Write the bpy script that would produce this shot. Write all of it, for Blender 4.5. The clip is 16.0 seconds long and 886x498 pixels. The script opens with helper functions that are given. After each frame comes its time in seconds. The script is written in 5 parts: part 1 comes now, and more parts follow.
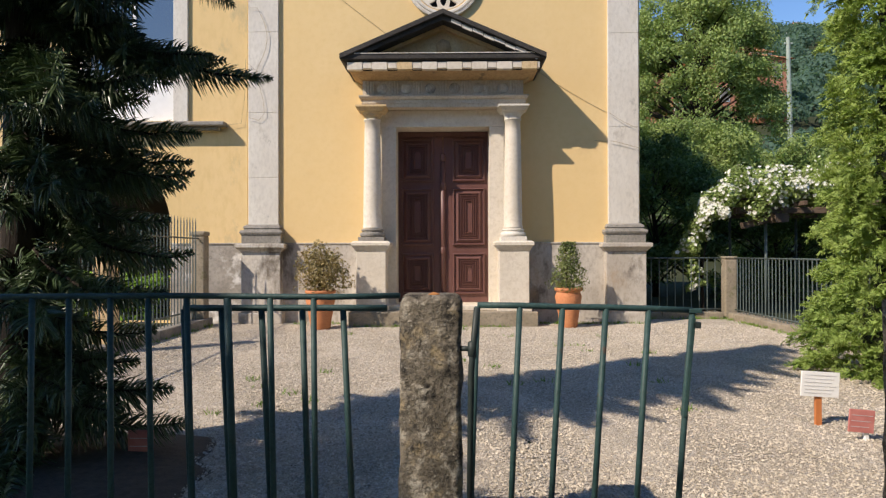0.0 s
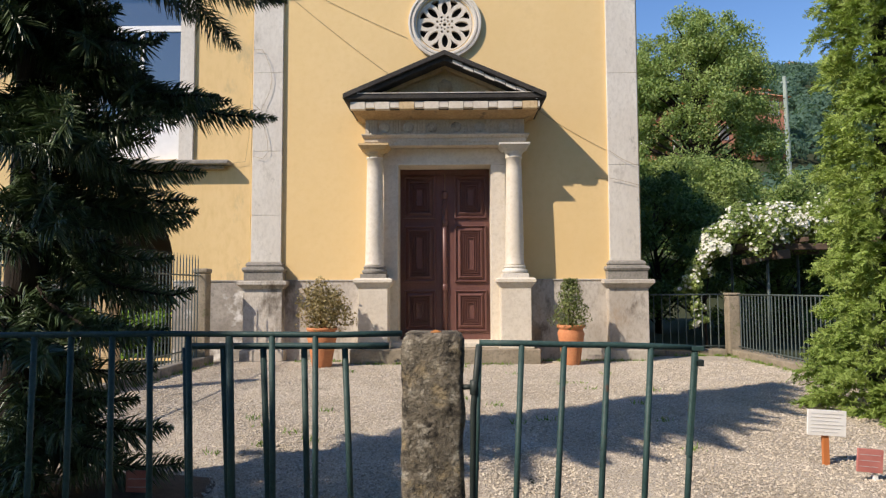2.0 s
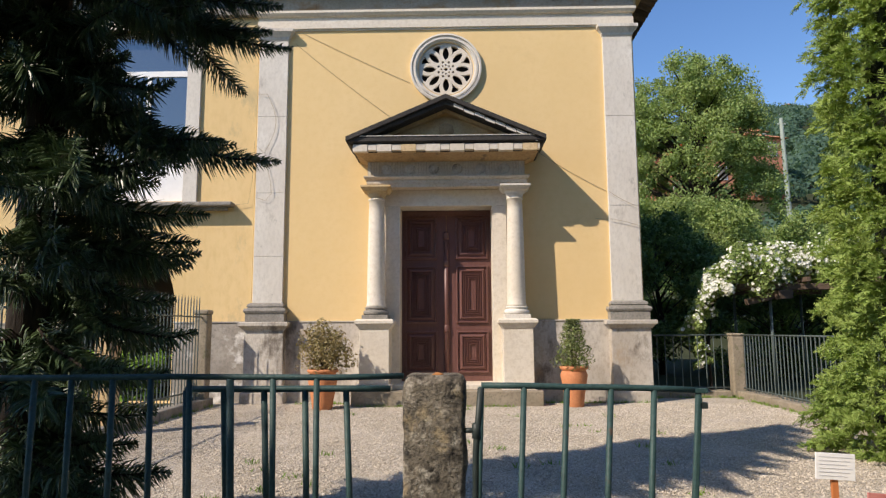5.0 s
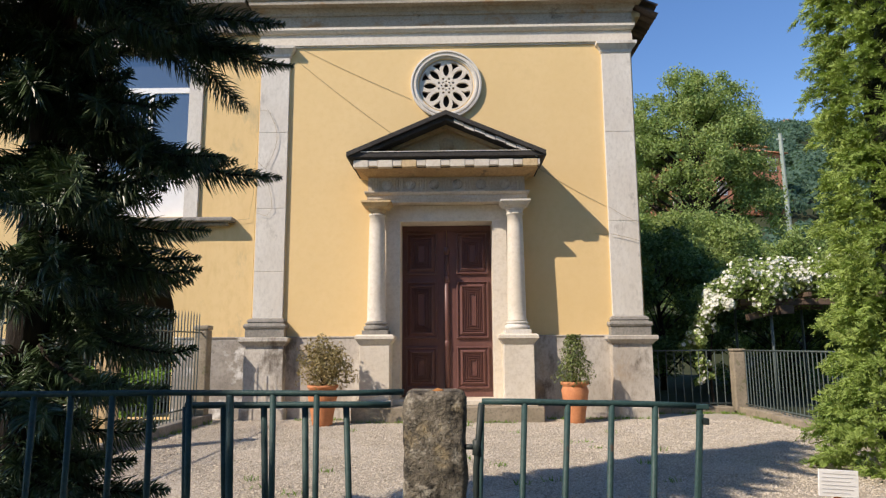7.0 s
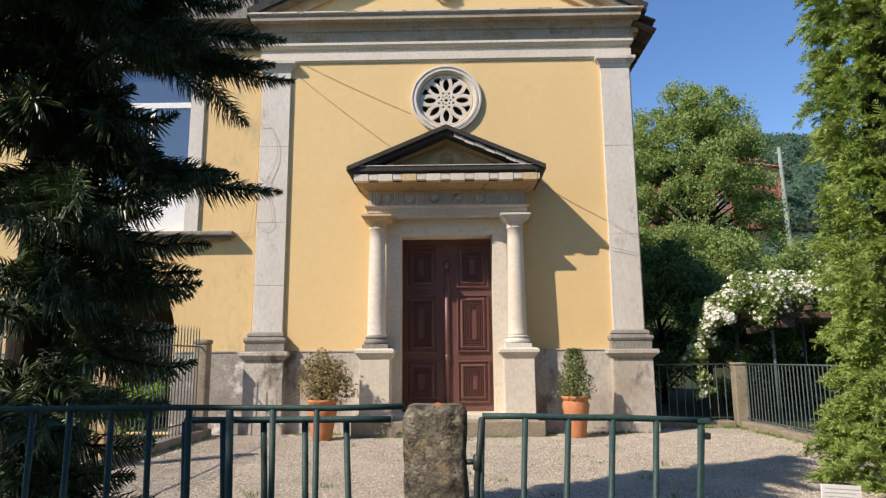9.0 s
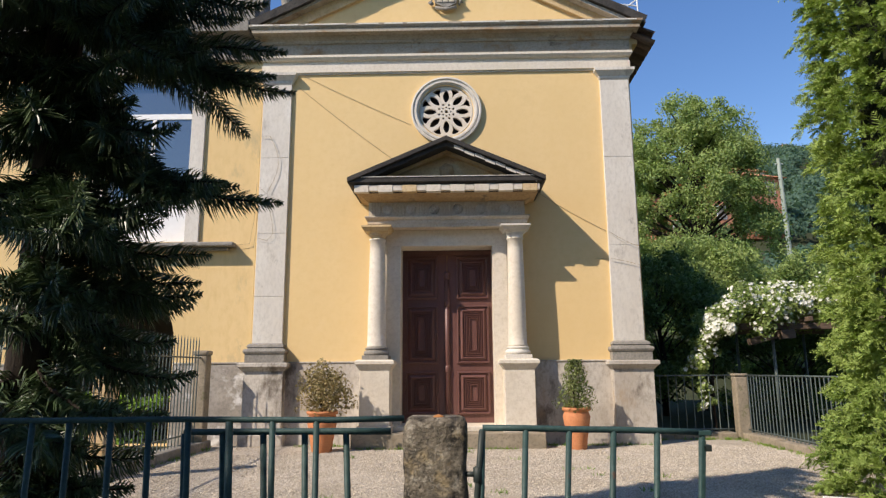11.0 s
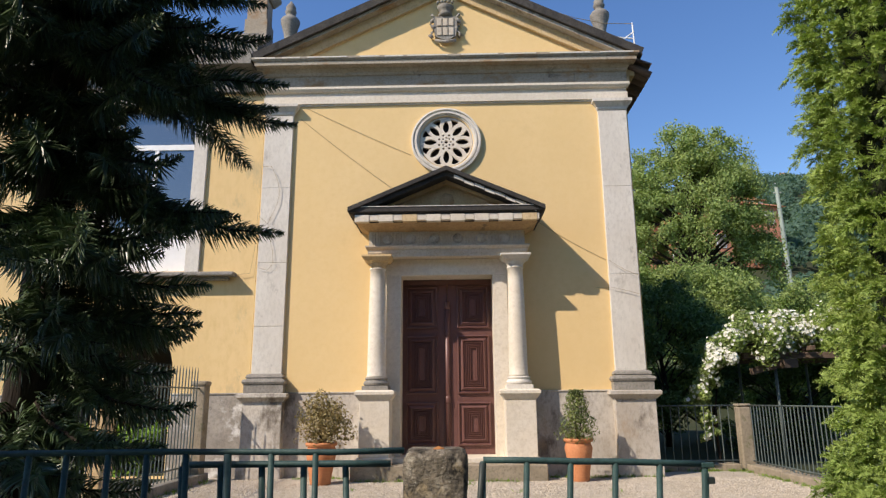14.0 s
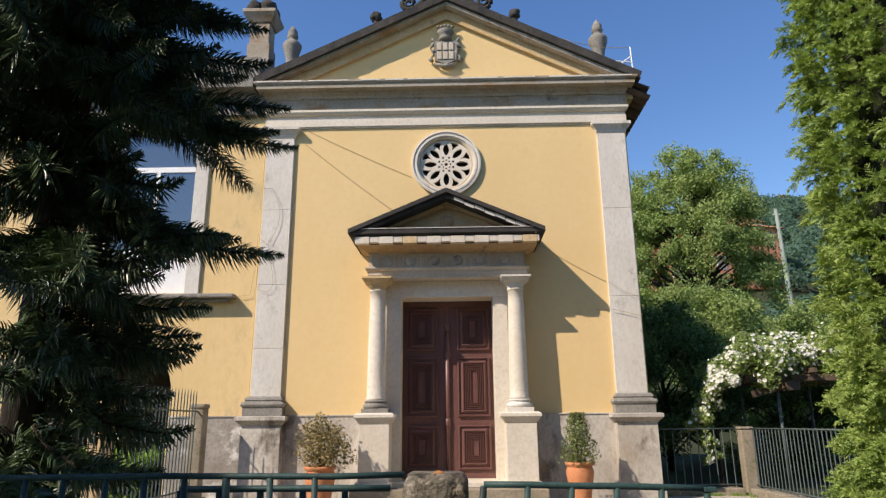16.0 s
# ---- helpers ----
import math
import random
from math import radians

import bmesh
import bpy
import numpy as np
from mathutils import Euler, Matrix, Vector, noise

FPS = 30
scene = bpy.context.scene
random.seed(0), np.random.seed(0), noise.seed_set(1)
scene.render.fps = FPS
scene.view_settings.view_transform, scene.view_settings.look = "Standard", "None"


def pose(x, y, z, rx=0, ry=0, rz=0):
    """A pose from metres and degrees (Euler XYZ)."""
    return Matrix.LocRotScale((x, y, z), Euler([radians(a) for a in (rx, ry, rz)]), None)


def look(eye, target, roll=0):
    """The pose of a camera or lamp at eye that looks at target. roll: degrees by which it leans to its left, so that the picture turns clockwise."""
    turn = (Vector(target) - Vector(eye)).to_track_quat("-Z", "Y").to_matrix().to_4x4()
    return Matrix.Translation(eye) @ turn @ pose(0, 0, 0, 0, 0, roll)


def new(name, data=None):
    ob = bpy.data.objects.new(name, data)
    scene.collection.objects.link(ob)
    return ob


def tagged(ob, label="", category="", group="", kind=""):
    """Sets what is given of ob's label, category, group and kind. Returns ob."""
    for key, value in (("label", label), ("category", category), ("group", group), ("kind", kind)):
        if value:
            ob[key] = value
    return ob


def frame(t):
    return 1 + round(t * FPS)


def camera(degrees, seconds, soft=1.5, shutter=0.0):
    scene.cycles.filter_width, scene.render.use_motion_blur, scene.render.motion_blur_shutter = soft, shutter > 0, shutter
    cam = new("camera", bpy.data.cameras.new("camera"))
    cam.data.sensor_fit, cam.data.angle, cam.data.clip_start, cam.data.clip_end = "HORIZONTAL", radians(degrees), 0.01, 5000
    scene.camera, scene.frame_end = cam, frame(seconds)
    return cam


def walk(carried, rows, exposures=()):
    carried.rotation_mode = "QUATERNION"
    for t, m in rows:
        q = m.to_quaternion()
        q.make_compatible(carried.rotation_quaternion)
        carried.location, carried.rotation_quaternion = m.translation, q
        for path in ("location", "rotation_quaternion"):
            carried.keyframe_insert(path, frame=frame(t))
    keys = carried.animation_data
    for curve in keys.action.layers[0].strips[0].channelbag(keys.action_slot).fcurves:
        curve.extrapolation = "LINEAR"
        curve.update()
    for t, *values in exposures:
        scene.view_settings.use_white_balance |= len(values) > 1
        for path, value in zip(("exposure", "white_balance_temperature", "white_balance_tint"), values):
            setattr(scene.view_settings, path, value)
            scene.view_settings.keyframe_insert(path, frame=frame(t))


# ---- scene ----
cam = camera(68.57, 16.0, soft=1.3)


def aim(x, y, z, pitch, roll, yaw):
    """A camera pose: tilt up, lean to the right, turn to the left, in degrees."""
    return pose(x, y, z, 0, 0, yaw) @ pose(0, 0, 0, 90 + pitch) @ pose(0, 0, 0, 0, 0, -roll)


PATH = [
    (0.0, aim(0.161, -11.257, 1.211, 0.31, 0.14, 0.82)),
    (0.5, aim(0.161, -11.262, 1.212, 1.37, 0.12, 0.88)),
    (1.0, aim(0.161, -11.265, 1.213, 2.26, 0.17, 0.92)),
    (1.5, aim(0.162, -11.268, 1.214, 2.88, 0.21, 0.94)),
    (2.0, aim(0.162, -11.271, 1.215, 3.54, 0.22, 0.98)),
    (2.5, aim(0.162, -11.273, 1.215, 4.13, 0.23, 1.01)),
    (3.0, aim(0.162, -11.276, 1.216, 4.76, 0.25, 1.04)),
    (3.5, aim(0.162, -11.279, 1.217, 5.35, 0.28, 1.08)),
    (4.0, aim(0.162, -11.281, 1.218, 5.99, 0.31, 1.09)),
    (6.5, aim(0.163, -11.291, 1.221, 8.19, 0.35, 1.12)),
    (7.0, aim(0.163, -11.292, 1.221, 8.43, 0.36, 1.13)),
    (7.5, aim(0.163, -11.293, 1.221, 8.69, 0.39, 1.14)),
    (8.0, aim(0.163, -11.294, 1.222, 9.03, 0.40, 1.15)),
    (8.5, aim(0.163, -11.296, 1.222, 9.34, 0.41, 1.15)),
    (9.0, aim(0.163, -11.297, 1.222, 9.63, 0.41, 1.14)),
    (11.5, aim(0.163, -11.302, 1.224, 10.90, 0.43, 1.15)),
    (12.0, aim(0.164, -11.304, 1.224, 11.29, 0.45, 1.16)),
    (12.5, aim(0.164, -11.306, 1.225, 11.65, 0.45, 1.16)),
    (13.0, aim(0.164, -11.307, 1.225, 12.05, 0.49, 1.15)),
    (13.5, aim(0.164, -11.310, 1.226, 12.60, 0.49, 1.14)),
    (14.0, aim(0.164, -11.312, 1.227, 13.13, 0.51, 1.14)),
    (14.5, aim(0.164, -11.314, 1.227, 13.64, 0.53, 1.15)),
    (15.0, aim(0.164, -11.316, 1.228, 14.12, 0.54, 1.13)),
    (15.5, aim(0.164, -11.318, 1.229, 14.55, 0.52, 1.13)),
    (16.0, aim(0.164, -11.320, 1.229, 15.03, 0.52, 1.13)),
]
walk(cam, PATH, [(0.0, 0.28, 6950, 16), (16.0, 0.28, 6950, 16)])

# ---- light ----
world = bpy.data.worlds.new("sky")
scene.world = world
world.use_nodes = True
wn = world.node_tree.nodes
sky = wn.new("ShaderNodeTexSky")
sky.sky_type = "NISHITA"
sky.sun_disc = False
SUN = Vector((-1.45, -1.0, 1.54)).normalized()
sky.sun_elevation = math.asin(SUN.z)
sky.sun_rotation = math.atan2(SUN.x, SUN.y)
sky.altitude, sky.air_density, sky.dust_density, sky.ozone_density = 300, 1.3, 0.0, 4.0
depth_of_blue = wn.new("ShaderNodeHueSaturation")
depth_of_blue.inputs["Saturation"].default_value = 1.20
depth_of_blue.inputs["Hue"].default_value = 0.508
world.node_tree.links.new(sky.outputs[0], depth_of_blue.inputs["Color"])
world.node_tree.links.new(depth_of_blue.outputs[0], wn["Background"].inputs[0])
wn["Background"].inputs[1].default_value = 0.141
sun_data = bpy.data.lights.new("sun", "SUN")
sun_data.energy, sun_data.angle, sun_data.color = 4.6, radians(0.53), (1.0, 0.93, 0.82)
sun = new("sun", sun_data)
sun.matrix_world = look(SUN * 40, (0, 0, 0))


# ---- materials ----
def material(name, colours, scale=3.0, fine=40.0, rough=0.8, bump=0.25, bump_scale=0.0, metal=0.0, spots=None, random_by="", vary=0.0, leaf=0.0, gloss=0.3, stretch=(1, 1, 1), depth=0.01):
    """Colours run from a coarse to a fine noise; spots: (colour, scale, threshold) of stains; random_by: Object or Island."""
    m = bpy.data.materials.new(name)
    m.use_nodes = True
    nt = m.node_tree
    n, link = nt.nodes, nt.links.new
    bsdf = n["Principled BSDF"]
    geo = n.new("ShaderNodeNewGeometry")
    mapping = n.new("ShaderNodeMapping")
    mapping.inputs["Scale"].default_value = stretch
    link(geo.outputs["Position"], mapping.inputs["Vector"])

    def noise_node(s, detail=5.0, rough_=0.6):
        t = n.new("ShaderNodeTexNoise")
        t.inputs["Scale"].default_value, t.inputs["Detail"].default_value, t.inputs["Roughness"].default_value = s, detail, rough_
        link(mapping.outputs[0], t.inputs["Vector"])
        return t.outputs["Fac"]

    def mix(fac, a, b, kind="MIX"):
        x = n.new("ShaderNodeMix")
        x.data_type, x.blend_type = "RGBA", kind
        for sock, val in ((x.inputs[0], fac), (x.inputs[6], a), (x.inputs[7], b)):
            if isinstance(val, bpy.types.NodeSocket):
                link(val, sock)
            elif isinstance(val, (int, float)):
                sock.default_value = val
            else:
                sock.default_value = (*val, 1)
        return x.outputs[2]

    def ramp(fac, lo, hi):
        r = n.new("ShaderNodeMapRange")
        link(fac, r.inputs[0])
        r.inputs[1].default_value, r.inputs[2].default_value = lo, hi
        return r.outputs[0]

    coarse, grain = noise_node(scale), noise_node(fine, 6.0, 0.7)
    col = mix(ramp(coarse, 0.35, 0.65), colours[0], colours[1])
    if len(colours) > 2:
        col = mix(ramp(grain, 0.45, 0.75), col, colours[2])
    for c, s, th in spots or ():
        col = mix(ramp(noise_node(s, 8.0, 0.7), th, th + 0.12), col, c)
    if random_by:
        if random_by == "Object":
            rnd = n.new("ShaderNodeObjectInfo").outputs["Random"]
        else:
            rnd = geo.outputs["Random Per Island"]
        hsv = n.new("ShaderNodeHueSaturation")
        link(col, hsv.inputs["Color"])
        a = n.new("ShaderNodeMapRange")
        link(rnd, a.inputs[0])
        a.inputs[3].default_value, a.inputs[4].default_value = 1 - vary, 1 + vary
        link(a.outputs[0], hsv.inputs["Value"])
        col = hsv.outputs[0]
    link(col, bsdf.inputs["Base Color"])
    r = n.new("ShaderNodeMapRange")
    link(grain, r.inputs[0])
    r.inputs[3].default_value, r.inputs[4].default_value = max(rough - 0.12, 0.03), min(rough + 0.12, 1)
    link(r.outputs[0], bsdf.inputs["Roughness"])
    bsdf.inputs["Metallic"].default_value = metal
    bsdf.inputs["Specular IOR Level"].default_value = gloss
    if bump:
        b = n.new("ShaderNodeBump")
        b.inputs["Strength"].default_value, b.inputs["Distance"].default_value = bump, depth
        link(noise_node(bump_scale, 6.0, 0.65) if bump_scale else grain, b.inputs["Height"])
        link(b.outputs[0], bsdf.inputs["Normal"])
    if leaf:
        tr = n.new("ShaderNodeBsdfTranslucent")
        link(mix(1.0, col, (0.92, 1.0, 0.52), "MULTIPLY"), tr.inputs["Color"])
        ms = n.new("ShaderNodeMixShader")
        ms.inputs[0].default_value = leaf
        link(bsdf.outputs[0], ms.inputs[1])
        link(tr.outputs[0], ms.inputs[2])
        link(ms.outputs[0], n["Material Output"].inputs[0])
    return m


PLASTER = material("yellow_plaster", ((0.745, 0.535, 0.255), (0.775, 0.565, 0.28), (0.73, 0.52, 0.245)), 0.8, 9, 0.9, 0.08, 40,
                   spots=(((0.70, 0.50, 0.24), 0.9, 0.58), ((0.62, 0.46, 0.25), 1.7, 0.72)))
OLD_PLASTER = material("weathered_plaster", ((0.73, 0.52, 0.245), (0.765, 0.555, 0.275), (0.68, 0.48, 0.22)), 0.7, 9, 0.9, 0.12, 50,
                       spots=(((0.46, 0.37, 0.21), 1.0, 0.55), ((0.28, 0.24, 0.16), 2.4, 0.65)), stretch=(1, 1, 0.45))
STONE = material("pale_limestone", ((0.62, 0.57, 0.49), (0.70, 0.66, 0.58), (0.54, 0.50, 0.43)), 1.6, 22, 0.75, 0.3, 35,
                 spots=(((0.42, 0.38, 0.32), 2.2, 0.57), ((0.38, 0.25, 0.15), 1.3, 0.65), ((0.27, 0.25, 0.215), 4.5, 0.62)), stretch=(1, 1, 0.5))
CLEAN_STONE = material("white_marble", ((0.64, 0.57, 0.455), (0.71, 0.645, 0.54), (0.55, 0.48, 0.375)), 1.4, 18, 0.6, 0.2, 40,
                       spots=(((0.56, 0.49, 0.40), 1.7, 0.59), ((0.42, 0.34, 0.25), 3.1, 0.67)))
PLINTH = material("stained_plinth_stone", ((0.45, 0.40, 0.335), (0.58, 0.54, 0.47), (0.34, 0.295, 0.24)), 1.8, 20, 0.85, 0.4, 30,
                  spots=(((0.17, 0.145, 0.115), 2.0, 0.53), ((0.38, 0.28, 0.18), 1.1, 0.60), ((0.66, 0.63, 0.57), 4.0, 0.66)), stretch=(1, 1, 0.6))
PEELING = material("peeling_whitewash", ((0.30, 0.27, 0.23), (0.40, 0.36, 0.31), (0.22, 0.20, 0.17)), 2.2, 20, 0.9, 0.6, 24,
                   spots=(((0.72, 0.70, 0.66), 2.4, 0.53), ((0.14, 0.13, 0.11), 3.4, 0.60)))
DARK_STONE = material("black_weathered_stone", ((0.040, 0.037, 0.034), (0.072, 0.065, 0.057), (0.026, 0.025, 0.023)), 2.5, 26, 0.92, 0.6, 30,
                      spots=(((0.30, 0.26, 0.21), 3.5, 0.65), ((0.30, 0.17, 0.09), 2.3, 0.68)))
BASE_STONE = material("grey_base_stone", ((0.21, 0.19, 0.165), (0.32, 0.295, 0.255), (0.14, 0.141, 0.112)), 3, 26, 0.9, 0.5, 30,
                      spots=(((0.42, 0.38, 0.32), 4, 0.62),))
OCHRE_STONE = material("ochre_stained_stone", ((0.56, 0.39, 0.19), (0.63, 0.48, 0.28), (0.43, 0.29, 0.15)), 3, 24, 0.85, 0.4, 30,
                       spots=(((0.52, 0.22, 0.11), 3.5, 0.63), ((0.20, 0.17, 0.13), 2.6, 0.62), ((0.66, 0.60, 0.50), 5, 0.66)))
RUST_STONE = material("rust_stained_stone", ((0.44, 0.29, 0.145), (0.53, 0.37, 0.20), (0.31, 0.20, 0.11)), 3, 22, 0.9, 0.4, 30,
                      spots=(((0.44, 0.19, 0.09), 3.2, 0.62), ((0.15, 0.12, 0.09), 2.4, 0.58)))
FRIEZE = material("grey_frieze_stone", ((0.50, 0.43, 0.33), (0.60, 0.53, 0.43), (0.38, 0.31, 0.23)), 3, 24, 0.85, 0.4, 30,
                  spots=(((0.47, 0.25, 0.13), 3.1, 0.66), ((0.18, 0.16, 0.13), 4, 0.64)))
STAINED = material("brown_stained_stone", ((0.33, 0.28, 0.21), (0.43, 0.38, 0.31), (0.24, 0.20, 0.15)), 1.3, 20, 0.85, 0.35, 30,
                   spots=(((0.30, 0.19, 0.10), 1.4, 0.52), ((0.13, 0.105, 0.08), 2.2, 0.58), ((0.64, 0.60, 0.53), 5, 0.66)), stretch=(1, 1, 1.6))
DOOR_WOOD = material("brown_painted_door", ((0.132, 0.058, 0.047), (0.165, 0.075, 0.062), (0.098, 0.042, 0.036)), 1.5, 30, 0.42, 0.10, 50, gloss=0.5,
                     spots=(((0.20, 0.11, 0.09), 3.0, 0.66),), stretch=(1, 1, 0.25))
IRON_GREEN = material("green_painted_iron", ((0.028, 0.064, 0.061), (0.040, 0.084, 0.080), (0.019, 0.044, 0.042)), 6, 60, 0.5, 0.25, 80, gloss=0.3,
                      spots=(((0.12, 0.050, 0.028), 9, 0.63),))
IRON_BLACK = material("dark_iron", ((0.022, 0.032, 0.030), (0.034, 0.045, 0.042)), 8, 60, 0.5, 0.2, 80, gloss=0.4)
IRON_GREY = material("grey_green_iron", ((0.080, 0.105, 0.098), (0.125, 0.155, 0.143)), 8, 60, 0.5, 0.2, 80, gloss=0.4)
MOSSY = material("mossy_kerb_stone", ((0.25, 0.21, 0.15), (0.37, 0.31, 0.23), (0.17, 0.145, 0.10)), 3, 24, 0.92, 0.6, 28,
                 spots=(((0.13, 0.14, 0.06), 4.5, 0.58), ((0.14, 0.12, 0.10), 3, 0.62)))
LICHEN = material("lichened_granite", ((0.155, 0.132, 0.098), (0.29, 0.25, 0.19), (0.045, 0.041, 0.035)), 7, 42, 0.95, 1.0, 45, depth=0.03,
                  spots=(((0.030, 0.028, 0.024), 9, 0.51), ((0.50, 0.455, 0.37), 14, 0.53), ((0.46, 0.36, 0.21), 6, 0.57), ((0.50, 0.47, 0.39), 30, 0.60), ((0.035, 0.032, 0.028), 45, 0.62), ((0.55, 0.27, 0.05), 4.6, 0.76)))
RUST_LICHEN = material("orange_lichen", ((0.34, 0.14, 0.05), (0.46, 0.20, 0.06)), 20, 70, 0.95, 0.6, 60)
TERRACOTTA = material("terracotta", ((0.52, 0.20, 0.085), (0.60, 0.255, 0.115), (0.46, 0.17, 0.075)), 4, 40, 0.75, 0.2, 60,
                      spots=(((0.62, 0.42, 0.30), 7, 0.68),))
TILE = material("old_roof_tile", ((0.11, 0.075, 0.06), (0.16, 0.11, 0.085), (0.07, 0.055, 0.045)), 3, 30, 0.9, 0.4, 40, random_by="Object", vary=0.25,
                spots=(((0.07, 0.065, 0.055), 4, 0.60),))
SOIL_AND_MOUND = material("dark_soil_and_mound", ((0.06, 0.045, 0.032), (0.09, 0.07, 0.05)), 20, 70, 0.95, 0.7, 60)
GRAVEL = material("gravel_ground", ((0.46, 0.395, 0.305), (0.53, 0.465, 0.37), (0.28, 0.235, 0.18)), 1.0, 42, 0.92, 0.9, 55, depth=0.02,
                  spots=(((0.68, 0.64, 0.57), 60, 0.53), ((0.17, 0.145, 0.11), 70, 0.54), ((0.42, 0.39, 0.26), 0.9, 0.66)))
PEBBLE = material("gravel_stone", ((0.44, 0.385, 0.30), (0.52, 0.46, 0.375), (0.35, 0.295, 0.22)), 2.0, 60, 0.9, 0.2, 90, random_by="Island", vary=0.38, gloss=0.1)
EARTH = material("grassy_earth", ((0.030, 0.040, 0.015), (0.050, 0.055, 0.025), (0.02, 0.028, 0.011)), 0.3, 8, 0.95, 0.6, 12)
# bluish greens: the haze of distance is put into this leaf colour
HILL = material("hazed_hill_leaf", ((0.120, 0.205, 0.150), (0.160, 0.250, 0.180), (0.090, 0.160, 0.125)), 0.05, 0.6, 0.95, 0, leaf=0.5, gloss=0.05)
BARK = material("brown_bark", ((0.032, 0.023, 0.017), (0.055, 0.040, 0.029), (0.017, 0.013, 0.010)), 5, 30, 0.95, 0.9, 22, stretch=(1, 1, 0.2), depth=0.02)
NEEDLE = material("dark_conifer_needle", ((0.062, 0.100, 0.040), (0.095, 0.145, 0.060)), 1.2, 12, 0.40, 0, random_by="Island", vary=0.35, leaf=0.12, gloss=0.5)
CYPRESS = material("light_cypress_leaf", ((0.275, 0.375, 0.100), (0.385, 0.475, 0.145), (0.195, 0.29, 0.072)), 0.9, 5, 0.7, 0, random_by="Island", vary=0.18, leaf=0.30, gloss=0.15)
# near-black: the shade in the gaps between plumes is put into this colour
CYPRESS_CORE = material("cypress_shade_core", ((0.012, 0.018, 0.006), (0.022, 0.027, 0.009)), 3, 20, 0.95, 0.8, 12, depth=0.05)
LEAF = material("tree_leaf", ((0.265, 0.355, 0.115), (0.345, 0.42, 0.155), (0.19, 0.27, 0.08)), 0.5, 5, 0.6, 0, random_by="Island", vary=0.3, leaf=0.34, gloss=0.15)
# darker than LEAF: shade beside the chapel and behind the pergola put in
DARK_LEAF = material("shade_dark_leaf", ((0.085, 0.145, 0.045), (0.125, 0.195, 0.062)), 0.8, 6, 0.6, 0, random_by="Island", vary=0.4, leaf=0.25)
BUSH_LEAF = material("variegated_leaf", ((0.27, 0.225, 0.095), (0.36, 0.29, 0.14), (0.20, 0.13, 0.06)), 5, 18, 0.6, 0, random_by="Island", vary=0.45, leaf=0.2)
BOX_LEAF = material("topiary_leaf", ((0.15, 0.19, 0.06), (0.22, 0.25, 0.09), (0.10, 0.13, 0.045)), 5, 20, 0.55, 0, random_by="Island", vary=0.4, leaf=0.2)
PETAL = material("white_petal", ((0.78, 0.77, 0.70), (0.84, 0.83, 0.78)), 3, 20, 0.6, 0, random_by="Island", vary=0.12, leaf=0.25)
LAWN = material("lawn_green", ((0.14, 0.26, 0.03), (0.19, 0.32, 0.045)), 3, 25, 0.8, 0, random_by="Island", vary=0.3, leaf=0.3)
WOOD = material("old_beam_wood", ((0.11, 0.075, 0.052), (0.17, 0.12, 0.088), (0.07, 0.05, 0.035)), 2, 30, 0.85, 0.4, 40, stretch=(0.2, 1, 1))
STAKE_WOOD = material("orange_stained_stake", ((0.46, 0.15, 0.045), (0.55, 0.20, 0.07)), 6, 40, 0.7, 0.2, 60, stretch=(1, 1, 0.2))
RED_BOARD = material("faded_red_board", ((0.45, 0.15, 0.13), (0.55, 0.22, 0.19)), 8, 40, 0.55, 0.1, 60)
WHITE_PAINT = material("white_paint", ((0.78, 0.78, 0.76), (0.84, 0.84, 0.82)), 5, 40, 0.5, 0.05, 60)
PRINT = material("grey_print", ((0.52, 0.52, 0.53), (0.60, 0.60, 0.61)), 5, 40, 0.6, 0)
HOUSE_RED = material("red_house_wall", ((0.50, 0.19, 0.11), (0.58, 0.25, 0.15)), 0.3, 4, 0.9, 0.1, 4)
HOUSE_WHITE = material("pale_house_wall", ((0.66, 0.64, 0.60), (0.74, 0.72, 0.68)), 0.3, 4, 0.9, 0.1, 4)
CONCRETE = material("concrete_pole", ((0.26, 0.31, 0.26), (0.34, 0.39, 0.33)), 1, 12, 0.9, 0.2, 20)
DARK_ROOM = material("unlit_interior", ((0.20, 0.18, 0.16), (0.25, 0.22, 0.19)), 1, 8, 0.95, 0)
CABLE = material("grey_cable", ((0.33, 0.25, 0.14), (0.40, 0.31, 0.18)), 8, 40, 0.7, 0)


def glass_material():
    m = bpy.data.materials.new("window_glass")
    m.use_nodes = True
    b = m.node_tree.nodes["Principled BSDF"]
    b.inputs["Base Color"].default_value = (0.05, 0.06, 0.07, 1)
    b.inputs["Roughness"].default_value = 0.03
    b.inputs["Specular IOR Level"].default_value = 1.0
    b.inputs["IOR"].default_value = 1.9
    return m


GLASS = glass_material()
# dull near-black pane: the unlit interior behind is put into its colour
DARK_GLASS = material("interior_dark_glass", ((0.018, 0.016, 0.014), (0.03, 0.027, 0.023)), 4, 30, 0.5, 0.1, 40, gloss=0.2)


# ---- building blocks ----
def mesh_object(name, bm, mat, smooth=False):
    me = bpy.data.meshes.new(name)
    bm.normal_update()
    bm.to_mesh(me)
    bm.free()
    me.materials.append(mat)
    if smooth:
        me.shade_smooth()
    return new(name, me)


def part(name, bm, mat, parent=None, label="", smooth=False):
    ob = mesh_object(name, bm, mat, smooth)
    if parent:
        ob.parent = parent
    return tagged(ob, label)


def shared(name, me, parent, m=None):
    ob = new(name, me)
    ob.parent = parent
    if m is not None:
        ob.matrix_basis = m
    return ob


def thing(name, label, category, group="", kind="", at=(0, 0, 0)):
    ob = new(name)
    ob.location = at
    ob.empty_display_size = 0.2
    return tagged(ob, label, category, group, kind)


